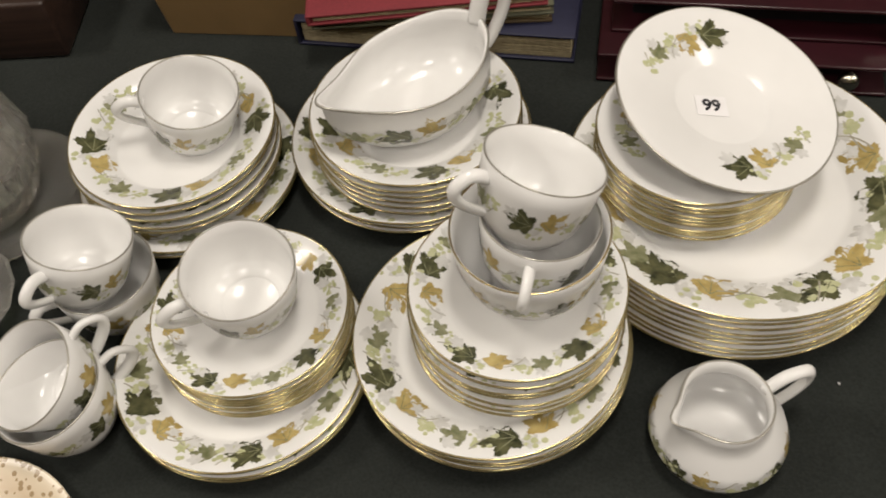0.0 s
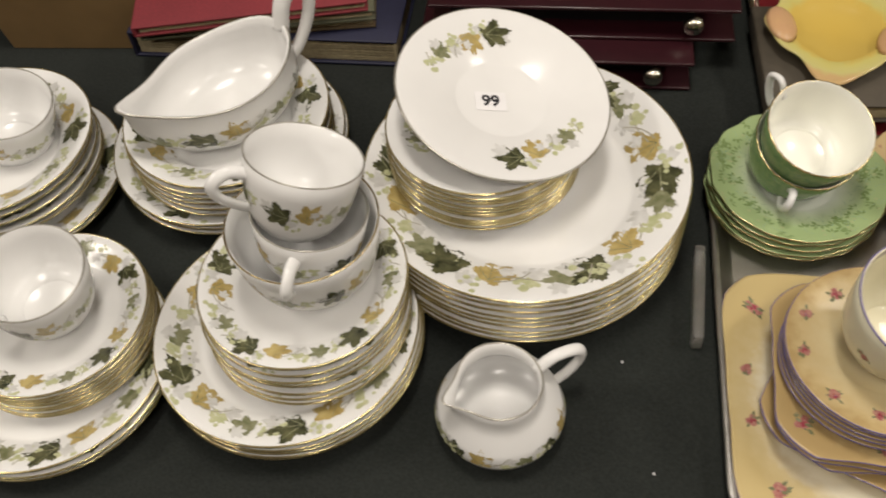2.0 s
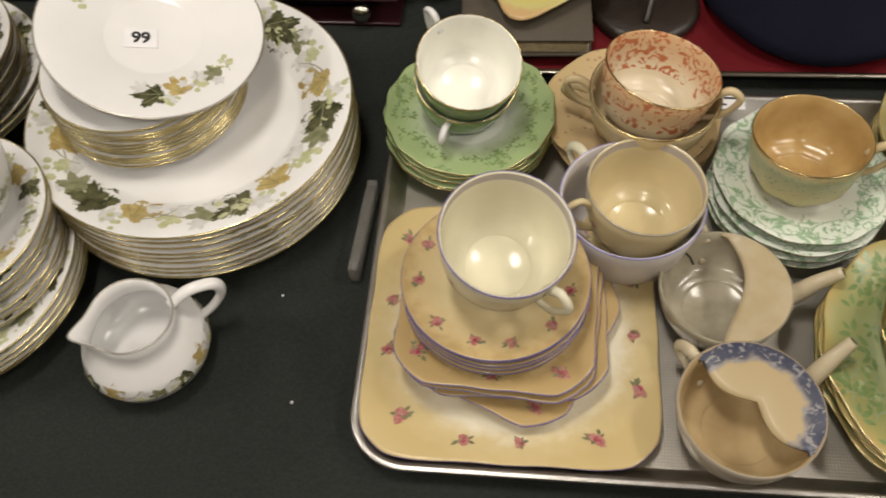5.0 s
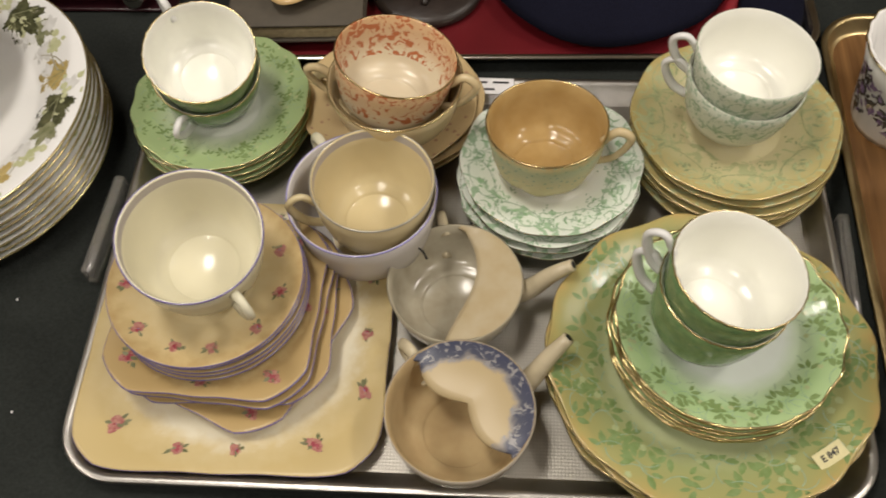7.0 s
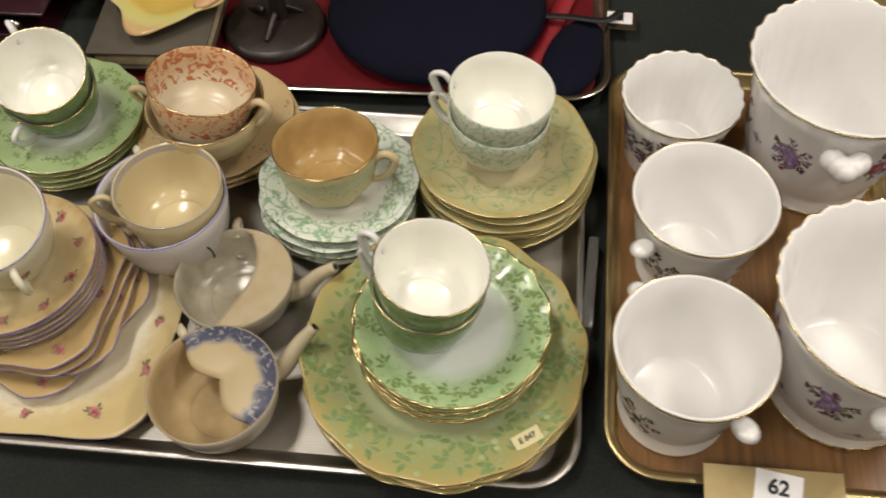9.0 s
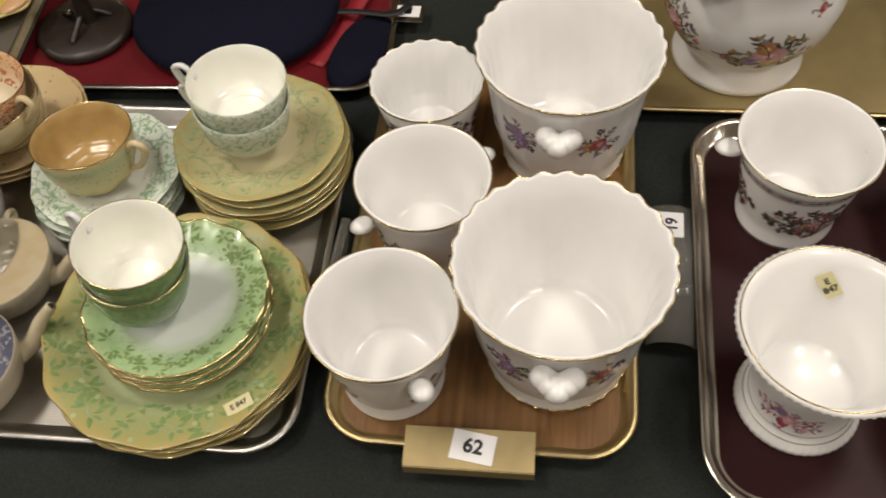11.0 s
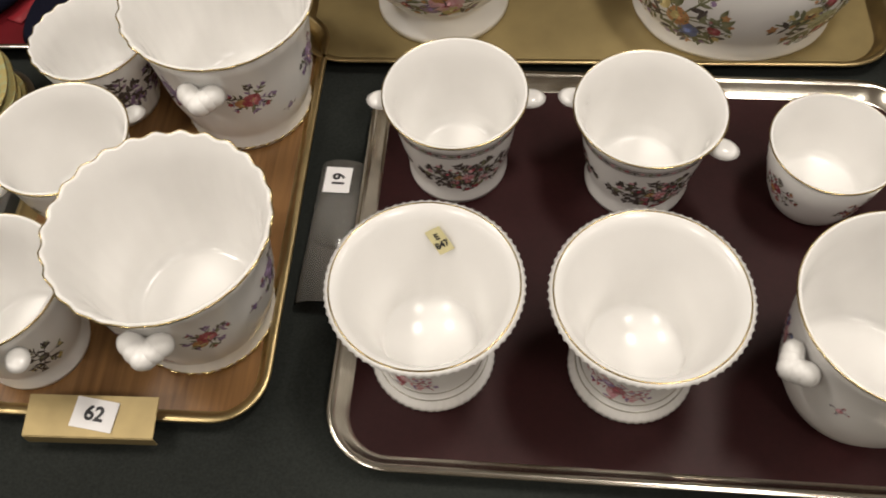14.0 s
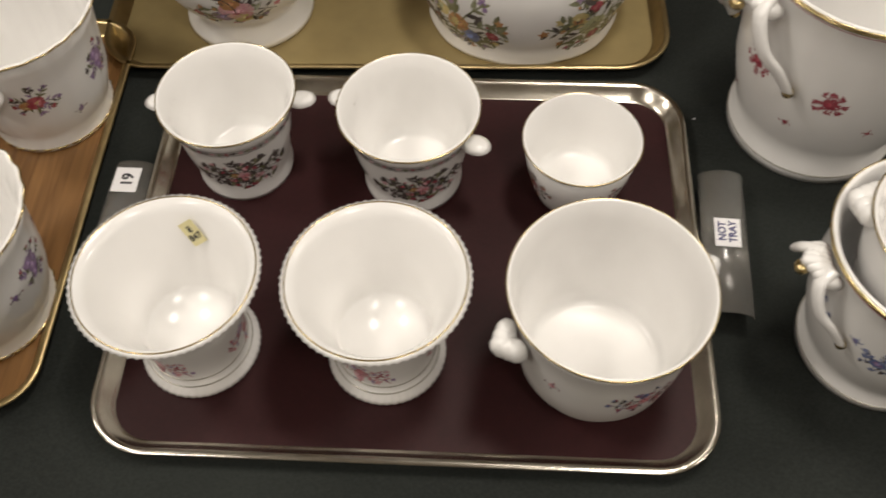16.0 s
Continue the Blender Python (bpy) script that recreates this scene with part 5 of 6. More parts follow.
MEADOW = [ROSE, ORANGE, DARK, PURPLE, LEAF_GREEN, BLUE, BERRY, CRIMSON, PINK, YELLOW, LEAF_GREEN]


def bouquets(count, at, w, h, blooms, leaf, stems=9, buds=(), start=0.0, small=0, big=0.3, sprig=None):
    """Bouquets spaced round a vessel with small sprigs scattered between them."""
    def go(pr, rnd, R):
        for u in range(count):
            turn = u % len(blooms)
            bouquet(pr, rnd, start + 2 * math.pi * u / count, pr.total * at, w, h, blooms[turn], leaf, stems, buds, big)
        for u in range(small):
            th = start + 2 * math.pi * (u + 0.5) / small + rnd.uniform(-0.12, 0.12)
            bouquet(pr, rnd, th, pr.total * rnd.uniform(0.2, 0.85), h * 0.42, h * 0.32, [sprig or blooms[0][0]], leaf, 4, buds, 0.42)
        return MEADOW
    return go


RED_BLOOM, PINK_BLOOM, VIOLET_BLOOM, ORANGE_BLOOM, YELLOW_BLOOM, CRIMSON_BLOOM = (7, 0, 9), (8, 0, 7), (3, 3, 5), (1, 9, 7), (9, 1, 2), (7, 7, 0)


def walls(outer, th):
    """Closes an outer profile (bottom to rim) with an inside th thinner."""
    inner = [(max(r - th, 0.0), z) for r, z in outer[::-1]]
    inner = [(r, z) for r, z in inner if z > outer[0][1] + 0.012]
    return outer + [(outer[-1][0] - th * 0.5, outer[-1][1] + th * 0.4)] + inner + [(inner[-1][0] * 0.93, outer[0][1] + 0.0095), (inner[-1][0] * 0.8, outer[0][1] + 0.008), (0, outer[0][1] + 0.0075)]


def fluted(R, waves, amp, rim_amp, H, lift=0.0):
    def warp(t, r, z):
        f = min(max(z / H, 0.0), 1.0)
        w = amp + (rim_amp - amp) * f ** 8
        c = math.cos(waves * t)
        k = 1 + w * c * min(1.0, r / (R * 0.35))
        return (r * k * math.cos(t), r * k * math.sin(t), z + lift * f ** 10 * c)
    return warp


BIG_H = 0.118
big_out = [(0, 0.004), (0.046, 0.004), (0.050, 0.0), (0.057, 0.0), (0.058, 0.004), (0.054, 0.010), (0.060, 0.022), (0.0665, 0.045), (0.070, 0.075), (0.0735, 0.100), (0.0815, BIG_H)]
big_prof = walls(big_out, 0.0035)
for (bx, by, turn), lab in (((1.1616, 0.2221, -96), "large fluted white pot with scalloped gilt rim and flowers"), ((1.1843, 0.4523, -100), "large fluted white pot with shell handles and flowers")):
    bp_ = pot("cachepot", pose(bx, by, TZ, 0, 0, turn) @ Matrix.Diagonal((1, 1, 1.12, 1)), big_prof, CHINA_COOL, lab, "white porcelain pots", fluted(0.0815, 26, 0.0028, 0.010, BIG_H, 0.0010), GILT, (0.0803, BIG_H + 0.0006), (0, 180), 144,
        bouquets(6, 0.66, 0.021, 0.019, ([RED_BLOOM, ORANGE_BLOOM], [VIOLET_BLOOM, VIOLET_BLOOM, VIOLET_BLOOM]), (2, 3, 4), 8, (3, 7, 2), 0.5, 6, 0.36, VIOLET_BLOOM), big_out[5:10], 5, 0.018, 0.77, 0.0735)
    part("foot_band", rim_ring(0.0578, 0.0035, 0.0010, 144, fluted(0.0578, 26, 0.016, 0.016, BIG_H)), GILT, bp_, "gilt scalloped foot line")

mid_out = [(0, 0.003), (0.034, 0.003), (0.036, 0.0), (0.041, 0.0), (0.042, 0.004), (0.038, 0.009), (0.043, 0.020), (0.048, 0.038), (0.051, 0.055), (0.0525, 0.066), (0.0575, 0.078)]
mid_prof = walls(mid_out, 0.003)
pot("cachepot", pose(1.0516, 0.3396, TZ, 0, 0, 35) @ Matrix.Diagonal((1.0, 1.0, 1.236, 1)), mid_prof, CHINA_COOL, "white porcelain pot with twig sprays and lug handles", "white porcelain pots", None, GILT, (0.0562, 0.0785), (0, 180), 80, bouquets(4, 0.5, 0.021, 0.019, ([(2, 4, 9)],), (2, 2, 4), 7, (2, 9), 0.2, 0, 0.2), mid_out[5:10], 1, 0.013, 0.80, 0.0545)
pot("cachepot", pose(1.0220, 0.2008, TZ, 0, 0, -62) @ Matrix.Diagonal((1.01, 1.01, 1.248, 1)), [(r, z * 1.05) for r, z in mid_prof], CHINA_COOL, "white porcelain pot with twig sprays on a wood-grain tray", "white porcelain pots", None, GILT, (0.0562, 0.0823), (0, 180), 80, bouquets(4, 0.5, 0.021, 0.019, ([(2, 4, 9)],), (2, 2, 4), 7, (2, 9), 0.2, 0, 0.2), [(r, z * 1.05) for r, z in mid_out[5:10]], 1, 0.013, 0.80, 0.0545)
sm_out = [(0, 0.003), (0.030, 0.003), (0.032, 0), (0.037, 0), (0.039, 0.006), (0.042, 0.030), (0.046, 0.055), (0.052, 0.078)]
pot("cachepot", pose(1.0529, 0.4670, TZ) @ Matrix.Diagonal((1.01, 1.01, 1.084, 1)), walls(sm_out, 0.0028), CHINA_COOL, "small fluted white pot with dark flower sprays", "white porcelain pots", fluted(0.052, 22, 0.007, 0.011, 0.078, 0.0006), GILT, (0.0508, 0.0785), (), 120, bouquets(6, 0.5, 0.022, 0.027, ([(2, 3, 9), (3, 2, 2)],), (2, 2, 3), 10, (2, 3), 0.0, 6, 0.22), sm_out[3:8])

# maroon tray
urn_out = [(0, 0.004), (0.044, 0.004), (0.048, 0.0), (0.0515, 0.003), (0.0505, 0.007), (0.0455, 0.012), (0.043, 0.018), (0.0425, 0.030), (0.0445, 0.045), (0.049, 0.066), (0.056, 0.086), (0.0655, 0.103), (0.073, 0.112)]


def beaded(t, r, z):
    k = 1.0
    if z > 0.1085 and r > 0.0725:
        k = 1 + 0.030 * abs(math.cos(34 * t))
    if 0.001 < z < 0.0085 and r > 0.05:
        k = 1 + 0.016 * abs(math.cos(24 * t))
    return (r * k * math.cos(t), r * k * math.sin(t), z)


urn_prof = [p for p in urn_out] + [(0.0715, 0.1135), (0.0695, 0.1140), (0.0625, 0.103), (0.053, 0.086), (0.046, 0.066), (0.0415, 0.048), (0.040, 0.036), (0.038, 0.031), (0, 0.0305)]
u1 = pot("campana_urn", pose(1.3537, 0.1680, TZ, 0, 0, -95) @ Matrix.Diagonal((0.929, 0.929, 1.0355, 1)), urn_prof, CHINA_COOL, "flared white urn with beaded rim and flowers", "flared white urns", beaded, GILT, (0.0695, 0.1143), (), 204, bouquets(3, 0.48, 0.034, 0.020, ([PINK_BLOOM, (3, 8, 7), RED_BLOOM],), (7, 3, 0), 10, (0, 3, 8), 1.6, 0, 0.34), urn_out[5:10])
tagged(u1, "flared white urn with beaded rim and a yellowed sticker")
u2 = pot("campana_urn", pose(1.5107, 0.1485, TZ, 0, 0, -85) @ Matrix.Diagonal((0.922, 0.922, 1.05, 1)), urn_prof, CHINA_COOL, "flared white urn with beaded rim and flowers", "flared white urns", beaded, GILT, (0.0695, 0.1143), (), 204, bouquets(3, 0.48, 0.034, 0.020, ([CRIMSON_BLOOM, (3, 8, 7), PINK_BLOOM],), (7, 3, 0), 10, (0, 3, 8), 1.5, 0, 0.34), urn_out[5:10])
for urn in (u1, u2):
    part("foot_line", rim_ring(0.0463, 0.0118, 0.0006, 120), SILVER_LINE, urn, "thin grey line round the foot")
    part("foot_line", rim_ring(0.0432, 0.0182, 0.0006, 120), SILVER_LINE, urn, "thin grey line round the foot")
stk = thing("price_sticker", pose(1.3657, 0.2188, 0.1005, 64, 0, -11) @ pose(0, 0, 0.0016, 0, 0, 35) @ Matrix.Scale(1.3, 4), "yellowed sticker with a lot number inside an urn", "label")
part("paper", box(0.010, 0.017, 0.0003, 0), AGED, stk, smooth=False)
text_mesh("E\n847", 0.0058, INK, stk, pose(0, 0, 0.0005))

cp_out = [(0, 0.004), (0.036, 0.004), (0.039, 0.0), (0.0445, 0.0), (0.0455, 0.006), (0.043, 0.013), (0.046, 0.028), (0.050, 0.050), (0.0535, 0.075), (0.0565, 0.090), (0.062, 0.104)]


def border_pot(x, y, turn, handles, wide, tall):
    def deco(pr, rnd, R):
        for u in range(56):
            th = 2 * math.pi * u / 56
            pr.motif(BLOOM, th, pr.total * 0.93, 0.0028, 0, (7, 2, 8, 4)[u % 4])
            pr.motif(OVATE, th + 0.056, pr.total * 0.93, 0.0024, 0.8 if u % 2 else -0.8, 2)
            for edge_ in (0.885, 0.975):
                pr.line(th, pr.total * edge_, 0.0066, 0.0, 0.0011, 2)
        for u in range(3):
            th = 0.15 + 2 * math.pi * u / 3
            bouquet(pr, rnd, th, pr.total * 0.42, 0.047, 0.026, [(8, 0, 7), (7, 8, 9), (2, 7, 9), (0, 8, 7), (8, 7, 2)], (2, 2, 4, 2), 24, (7, 2, 2, 8), 0.20)
            bouquet(pr, rnd, th, pr.total * 0.40, 0.020, 0.018, [(8, 0, 7), (1, 9, 7), (7, 0, 9)], (2, 4, 2), 9, (7, 2), 0.30)
        return MEADOW
    pot("cachepot", pose(x, y, TZ, 0, 0, turn) @ Matrix.Diagonal((wide, wide, tall, 1)), walls(cp_out, 0.003), CHINA_COOL, "white pot with patterned border and flower sprays", "bordered white pots", None, GILT, (0.0607, 0.1045), handles, 88, deco, cp_out[5:10], 1, 0.016, 0.82, 0.056)


border_pot(1.3838, 0.3616, -90, (92, -100), 0.952, 0.935)
border_pot(1.5430, 0.3335, -90, (243, 58), 0.974, 0.92)
bs_out = [(0, 0.003), (0.026, 0.003), (0.028, 0), (0.033, 0), (0.037, 0.005), (0.043, 0.018), (0.049, 0.040), (0.0545, 0.068)]
pot("small_bowl", pose(1.6924, 0.3026, TZ, 0, 0, 0) @ Matrix.Diagonal((0.924, 0.924, 1.088, 1)), walls(bs_out, 0.0025), CHINA_COOL, "small plain white bowl with faint flower sprays", "", None, GILT, (0.0533, 0.0683), (), 72, bouquets(4, 0.5, 0.022, 0.016, ([(7, 0, 2), (1, 7, 2)],), (2, 7, 4), 9, (7, 1, 2), 0.4, 0, 0.26), bs_out[4:8])
pr_out = [(0, 0.004), (0.045, 0.004), (0.048, 0), (0.054, 0), (0.060, 0.005), (0.0705, 0.024), (0.076, 0.048), (0.0785, 0.075), (0.081, 0.096), (0.0865, 0.110)]
pot("jardiniere", pose(1.6796, 0.1221, TZ, 0, 0, -92) @ Matrix.Diagonal((0.844, 0.844, 1.165, 1)), walls(pr_out, 0.003), CHINA_COOL, "large round white pot with shell handle and flowers", "", None, GILT, (0.0852, 0.1106), (-70, 110), 96, bouquets(3, 0.42, 0.036, 0.019, ([(8, 0, 7), (5, 3, 9), (0, 8, 7), (7, 0, 9)],), (2, 7, 3), 10, (5, 7, 0), 0.35, 3, 0.3), pr_out[5:10], 5, 0.018, 0.80, 0.0835)

# gold tray
rp_out = [(0, 0.004), (0.060, 0.004), (0.063, 0), (0.0685, 0.002), (0.0675, 0.008), (0.055, 0.020), (0.058, 0.030), (0.074, 0.048), (0.085, 0.070), (0.089, 0.095), (0.086, 0.120), (0.082, 0.145), (0.088, 0.165)]
pot("ice_pail", pose(1.3791, 0.5785, TZ, 0, 0, -80) @ Matrix.Scale(0.965, 4), walls(rp_out, 0.004), CHINA_COOL, "footed white porcelain pail with rose sprays", "flowered porcelain", None, GILT, (0.0865, 0.1655), (125, -55), 96,
    bouquets(5, 0.40, 0.044, 0.034, ([PINK_BLOOM, (1, 9, 7), (3, 3, 5), (9, 1, 7)], [CRIMSON_BLOOM, VIOLET_BLOOM, PINK_BLOOM]), (2, 4, 10), 11, (3, 0, 1), -0.15, 6, 0.42, (7, 0, 9)), rp_out[6:12], 5, 0.022, 0.93, 0.084)
tu_out = [(0, 0.004), (0.085, 0.004), (0.088, 0), (0.100, 0.001), (0.101, 0.006), (0.096, 0.012), (0.105, 0.030), (0.114, 0.055), (0.118, 0.080), (0.113, 0.105), (0.108, 0.115)]


def tureen_warp(t, r, z):
    k = 1 + 0.02 * abs(math.cos(4 * t)) * (1.0 if z > 0.001 else 0.6)
    return (r * 1.10 * k * math.cos(t), r * 0.92 * k * math.sin(t), z)


pot("tureen", pose(1.6726, 0.5450, TZ, 0, 0, -6) @ Matrix.Diagonal((0.857, 0.857, 1.0, 1)), walls(tu_out, 0.004), CHINA_COOL, "oval white porcelain tureen with botanical flower sprays", "flowered porcelain", tureen_warp, GILT, (0.106, 0.1155), (), 120,
    bouquets(5, 0.45, 0.056, 0.046, ([ORANGE_BLOOM, (9, 6, 2), (5, 5, 9)], [(6, 10, 4), YELLOW_BLOOM, CRIMSON_BLOOM], [CRIMSON_BLOOM, (3, 8, 7), (9, 6, 2)]), (4, 10, 2), 12, (7, 3, 1, 9), 0.3, 7, 0.25, CRIMSON_BLOOM), tu_out[5:10])

# pails past the maroon tray
pa_out = [(0, 0.004), (0.070, 0.004), (0.075, 0), (0.085, 0.001), (0.085, 0.009), (0.078, 0.014), (0.086, 0.035), (0.096, 0.065), (0.101, 0.100), (0.100, 0.130), (0.102, 0.150), (0.108, 0.160)]


def pail(x, y, turn, scale, tall, label, mats, sprays_size):
    H, R = 0.160 * scale * tall, 0.108 * scale
    shape = [(r * scale, z * scale * tall) for r, z in pa_out]
    ob = pot("wine_cooler", pose(x, y, 0.0003, 0, 0, turn), walls(shape, 0.004), CHINA_COOL, label, "white porcelain pails", None, GILT, (R * 0.986, H + 0.0005), (), 96,
             bouquets(8, 0.58, sprays_size, sprays_size, ([tuple(mats)],), (mats[0], mats[2]), 8, (mats[0],), 0.1, 7, 0.34), shape[5:11])
    part("gilt_band", rim_ring(R * 0.985, H - 0.0035, 0.0016, 96), GILT, ob, "broad worn gilt band under the rim")
    part("border_line", rim_ring(R * 0.958, H - 0.0085, 0.0008, 96), CRIMSON, ob, "thin crimson line under the rim")
    part("foot_line", rim_ring(0.0852 * scale, 0.0085 * scale * tall, 0.0007, 96), SILVER_LINE, ob, "thin grey line round the foot")
    for a in (0, 180):
        lobes = []
        for k in range(7):
            f = (k - 3) / 3
            lobes.append(moved(lathe([(0, -0.5), (0.22, -0.42), (0.30, -0.1), (0.26, 0.25), (0.14, 0.45), (0, 0.5)], 12),
                               Matrix.LocRotScale((R * (1.06 + 0.08 * (1 - abs(f))), f * R * 0.17, H * (0.93 - 0.03 * abs(f))), Euler((f * 0.5, 1.1, f * 0.5)), (R * 0.26, R * 0.26, R * (0.34 - 0.10 * abs(f))))))
        head = part("handle", join(*lobes)[:2], CHINA_COOL, ob, "moulded fluted shell handle")
        head.matrix_local = pose(0, 0, 0, 0, 0, a)
        knob = part("gilt_knob", moved(lathe([(0, -0.5), (0.4, -0.3), (0.5, 0), (0.4, 0.3), (0, 0.5)], 14), Matrix.LocRotScale((R * 1.26, 0, H * 0.90), None, (R * 0.13, R * 0.16, R * 0.12))), GILT, head, "gilded knob at the end of the shell")
        for side in (-1, 1):
            pts = spline([(R * 1.04, side * R * 0.10, H * 0.93), (R * 1.16, side * R * 0.20, H * 0.90), (R * 1.13, side * R * 0.34, H * 0.78), (R * 0.98, side * R * 0.44, H * 0.68), (R * 0.86, side * R * 0.50, H * 0.58)], 6)
            n = len(pts)
            strap = part("strap", tube(pts, [R * (0.085 - 0.035 * i / n) for i in range(n)], 12, 0.7), CHINA_COOL, head, "curved strap running down the body")
            part("gilt_tip", moved(lathe([(0, -0.5), (0.35, -0.35), (0.5, 0), (0.35, 0.35), (0, 0.5)], 14), Matrix.LocRotScale(pts[-1], None, (R * 0.11, R * 0.11, R * 0.10))), GILT, head, "gilded strap end")
    return ob


pail(1.9346, 0.3700, 192, 0.898, 1.40, "white porcelain pail with crimson sprigs and gilt rim", (7, 7, 7), 0.015)
pail(1.9195, 0.1259, 180, 0.728, 1.25, "white porcelain pail with blue sprigs and gilt handles", (5, 3, 2), 0.015)
pot("pail_liner", pose(1.9281, 0.1233, 0.082), [(r * 0.627, z * 0.56) for r, z in walls(pa_out, 0.004)], CHINA_COOL, "white porcelain liner standing inside a pail", "white porcelain pails", None, GILT, (0.1065 * 0.627, 0.1605 * 0.56), (150,), 80, None, None, 5, 0.017, 0.9, 0.06)

# ---- back of the table ----
GREYCARD = material("grey_brown_album", (0.075, 0.062, 0.045), 0.6, vary=0.15, scale=90, bump=0.1)
al = book(pose(0.5288, 0.6557, 0.0165, 0, 0, -3), 0.125, 0.145, 0.022, GREYCARD, "grey-brown covered album under a yellow dish")


def leaf_dish(m):
    ob = thing("leaf_dish", m, "yellow leaf-shaped dish with pink-orange lobes", "dish")
    YEL = ring_material("yellow_leaf_glaze", [(0.0, (0.60, 0.42, 0.09)), (0.6, (0.60, 0.43, 0.10)), (0.7, (0.56, 0.50, 0.16)), (0.86, (0.55, 0.50, 0.20)), (1.0, (0.56, 0.38, 0.18))], 0.075, cloud=0.5, rough=0.2)

    def warp(t, r, z):
        w = (r / 0.066) ** 3
        k = 1 + w * (0.22 * max(0.0, math.cos(t)) ** 12 + 0.05 * math.cos(5 * t) + 0.03 * math.cos(9 * t + 1))
        return (r * k * math.cos(t), r * k * math.sin(t), z - 0.004 * w * max(0.0, math.cos(t)) ** 6)
    prof = [(0, 0.002), (0.036, 0.002), (0.038, 0), (0.042, 0), (0.046, 0.006), (0.066, 0.016), (0.067, 0.018), (0.064, 0.0185), (0.050, 0.012), (0.046, 0.013), (0.040, 0.006), (0, 0.005)]
    part("body", lathe(prof, 96, warp), YEL, ob)
    PINK = material("pink_orange_glaze", (0.56, 0.33, 0.18), 0.25, second=(0.58, 0.36, 0.18), scale=90, bump=0.5, bump_scale=260)
    for a in (78, -78):
        lobe = moved(lathe([(0, 0.006), (0.5, 0.0055), (0.85, 0.003), (1.0, 0.0), (0.8, -0.002), (0, -0.002)], 24), Matrix.LocRotScale(None, None, (0.016, 0.027, 1)))
        pc = part("pink_lobe", lobe, PINK, ob, "pink-orange moulded lobe")
        pc.matrix_local = pose(0, 0, 0, 0, 0, a) @ pose(0.054, 0, 0.0165, 0, -14)


leaf_dish(pose(0.5408, 0.6794, 0.0387, 0, 0, -105))
BRONZE = material("dark_carved_wood", (0.020, 0.013, 0.010), 0.4, vary=0.35, scale=70, bump=0.4, bump_scale=120)
stand = thing("carved_stand", pose(0.6484, 0.6556, TZ), "dark carved wooden stand with a round base", "stand")
part("base", lathe([(0, 0), (0.050, 0), (0.055, 0.004), (0.055, 0.010), (0.049, 0.013), (0.030, 0.015), (0, 0.016)], 48), BRONZE, stand)
part("post", moved(lathe([(0.010, 0), (0.009, 0.03), (0.007, 0.06), (0.010, 0.09), (0, 0.092)], 16), Matrix.Translation((0.006, 0.006, 0.014))), BRONZE, stand)
for a in (20, 140, 260):
    br = part("branch", tube(spline([(0.006, 0.006, 0.03), (0.022, 0.004, 0.022), (0.034, 0.002, 0.014)], 5), 0.0035, 8), BRONZE, stand)
    br.matrix_local = pose(0, 0, 0, 0, 0, a)
NAVY_FELT = material("navy_wool_felt", (0.0065, 0.007, 0.016), 0.9, vary=0.3, scale=500, bump=0.4, bump_scale=900)
NAVY_FELT.node_tree.nodes["Principled BSDF"].inputs["Specular IOR Level"].default_value = 0.1
cap = thing("beret", pose(0.8258, 0.6731, TZ, 0, 0, 0), "round navy wool beret lying on a red tray", "hat")
part("crown", lathe([(0, 0.0), (0.095, 0.0), (0.112, 0.006), (0.120, 0.016), (0.114, 0.025), (0.085, 0.031), (0.04, 0.033), (0, 0.034)], 72,
                    lambda t, r, z: (r * (1 + 0.012 * math.cos(3 * t + 1)) * math.cos(t), r * (1 + 0.012 * math.cos(2 * t)) * math.sin(t), z + 0.002 * math.cos(5 * t) * (r / 0.12))), NAVY_FELT, cap)
part("stalk", moved(lathe([(0, 0), (0.003, 0), (0.0026, 0.008), (0, 0.010)], 12), Matrix.Translation((0, 0, 0.0335))), NAVY_FELT, cap, "short felt stalk")
part("headband", lathe([(0.078, 0.0), (0.095, 0.0), (0.097, 0.003), (0.090, 0.004), (0.078, 0.003), (0.078, 0.0)], 60), BLACK, cap, "black inner band")
RIBBON = material("red_ribbon", (0.26, 0.010, 0.018), 0.6, vary=0.2, scale=200)


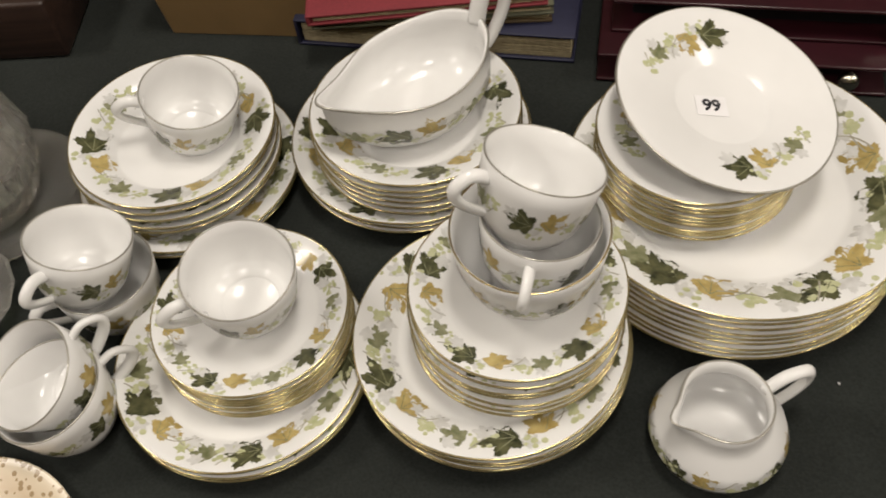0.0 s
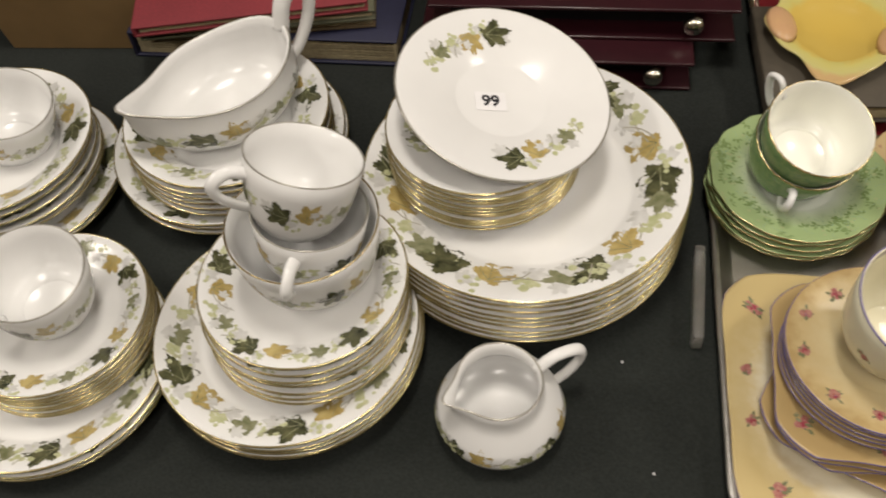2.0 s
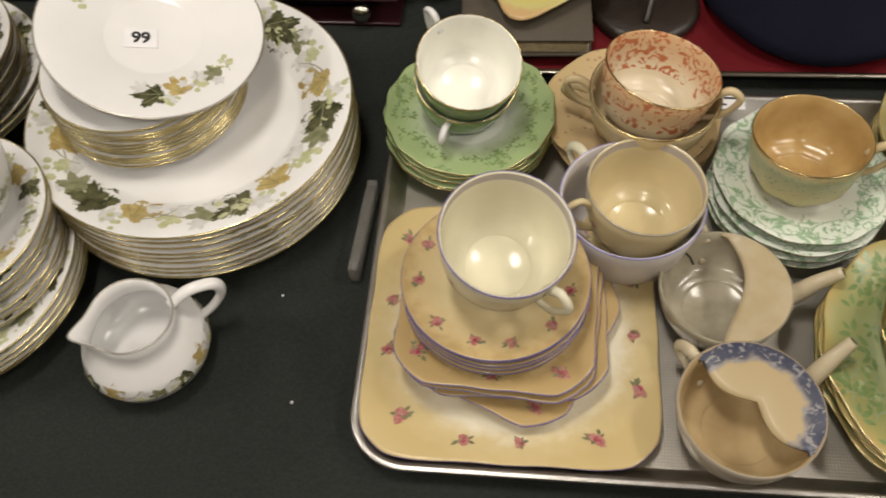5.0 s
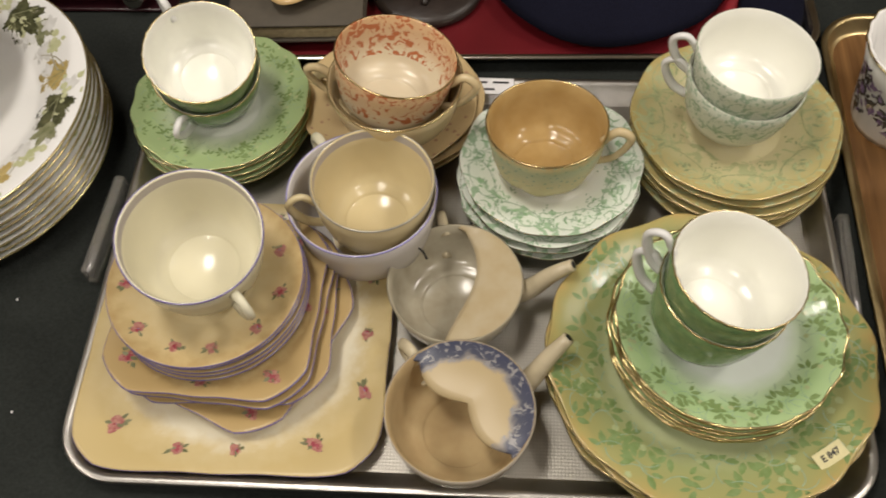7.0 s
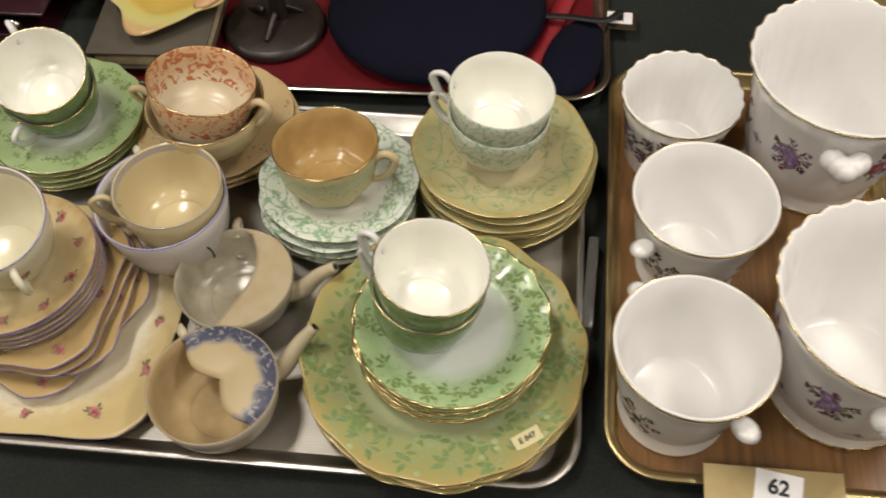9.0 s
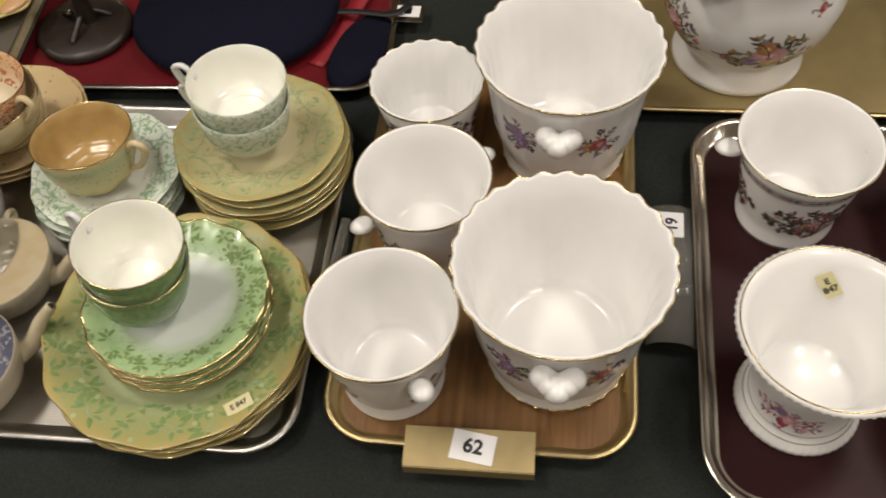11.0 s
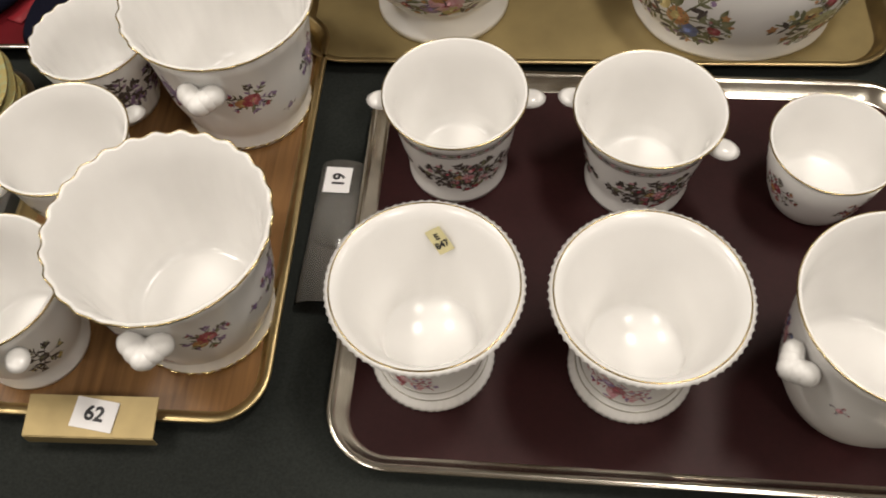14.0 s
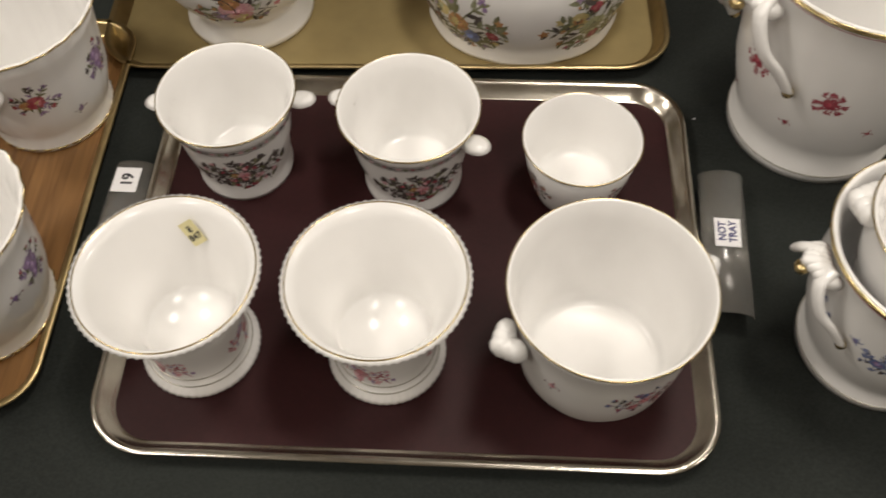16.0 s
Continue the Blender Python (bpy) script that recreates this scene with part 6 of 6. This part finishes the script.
def strip(path, width, mat_, name, label, category):
    ob = thing(name, pose(0, 0, 0), label, category)
    pts = spline(path, 6)
    verts, faces = [], []
    for i, p in enumerate(pts):
        d = (pts[min(i + 1, len(pts) - 1)] - pts[max(i - 1, 0)]).normalized()
        sd_ = Vector((-d.y, d.x, 0)).normalized() * width / 2
        for q in (p - sd_, p + sd_):
            verts += [q, q + Vector((0, 0, 0.0012))]
    for i in range(len(pts) - 1):
        a, b = i * 4, i * 4 + 4
        faces += [(a, b, b + 2, a + 2), (a + 1, a + 3, b + 3, b + 1), (a, a + 1, b + 1, b), (a + 2, b + 2, b + 3, a + 3)]
    faces += [(0, 2, 3, 1), (len(verts) - 4, len(verts) - 3, len(verts) - 1, len(verts) - 2)]
    part("band", (verts, faces), mat_, ob)


strip([(0.981, 0.717, 0.012), (0.962, 0.671, 0.009), (0.943, 0.625, 0.006), (0.922, 0.584, 0.005)], 0.019, RIBBON, "red_ribbon", "red ribbon trailing across the tray", "ribbon")
strip([(0.923, 0.655, 0.020), (0.969, 0.651, 0.020), (1.007, 0.640, 0.024), (1.027, 0.658, 0.021)], 0.008, BLACK, "black_strap", "thin black strap hanging over a tray rim", "strap")
tab = thing("black_pouch", pose(0.9720, 0.6000, TZ, 0, 0, -20) @ Matrix.Diagonal((1.35, 1.55, 0.8, 1)), "small black fabric pouch on the red tray", "pouch")
part("body", lathe([(0, 0), (0.022, 0), (0.027, 0.006), (0.024, 0.014), (0.012, 0.018), (0, 0.018)], 32, lambda t, r, z: (r * 0.85 * math.cos(t), r * 1.5 * math.sin(t), z)), NAVY_FELT, tab)
bc = thing("label_clip", pose(1.0245, 0.6491, 0.0165, 0, 0, -8), "silver clip with a white label on a tray rim", "label clip")
part("plate", box(0.036, 0.030, 0.0014, 0.0004), CHROME, bc, smooth=False)
part("paper", moved(box(0.027, 0.018, 0.0003, 0), Matrix.Translation((0, 0.002, 0.0016))), PAPER, bc, "white paper label", smooth=False)
part("ink_bar", moved(box(0.008, 0.010, 0.0002, 0), Matrix.Translation((0, 0.002, 0.002))), INK, bc, smooth=False)
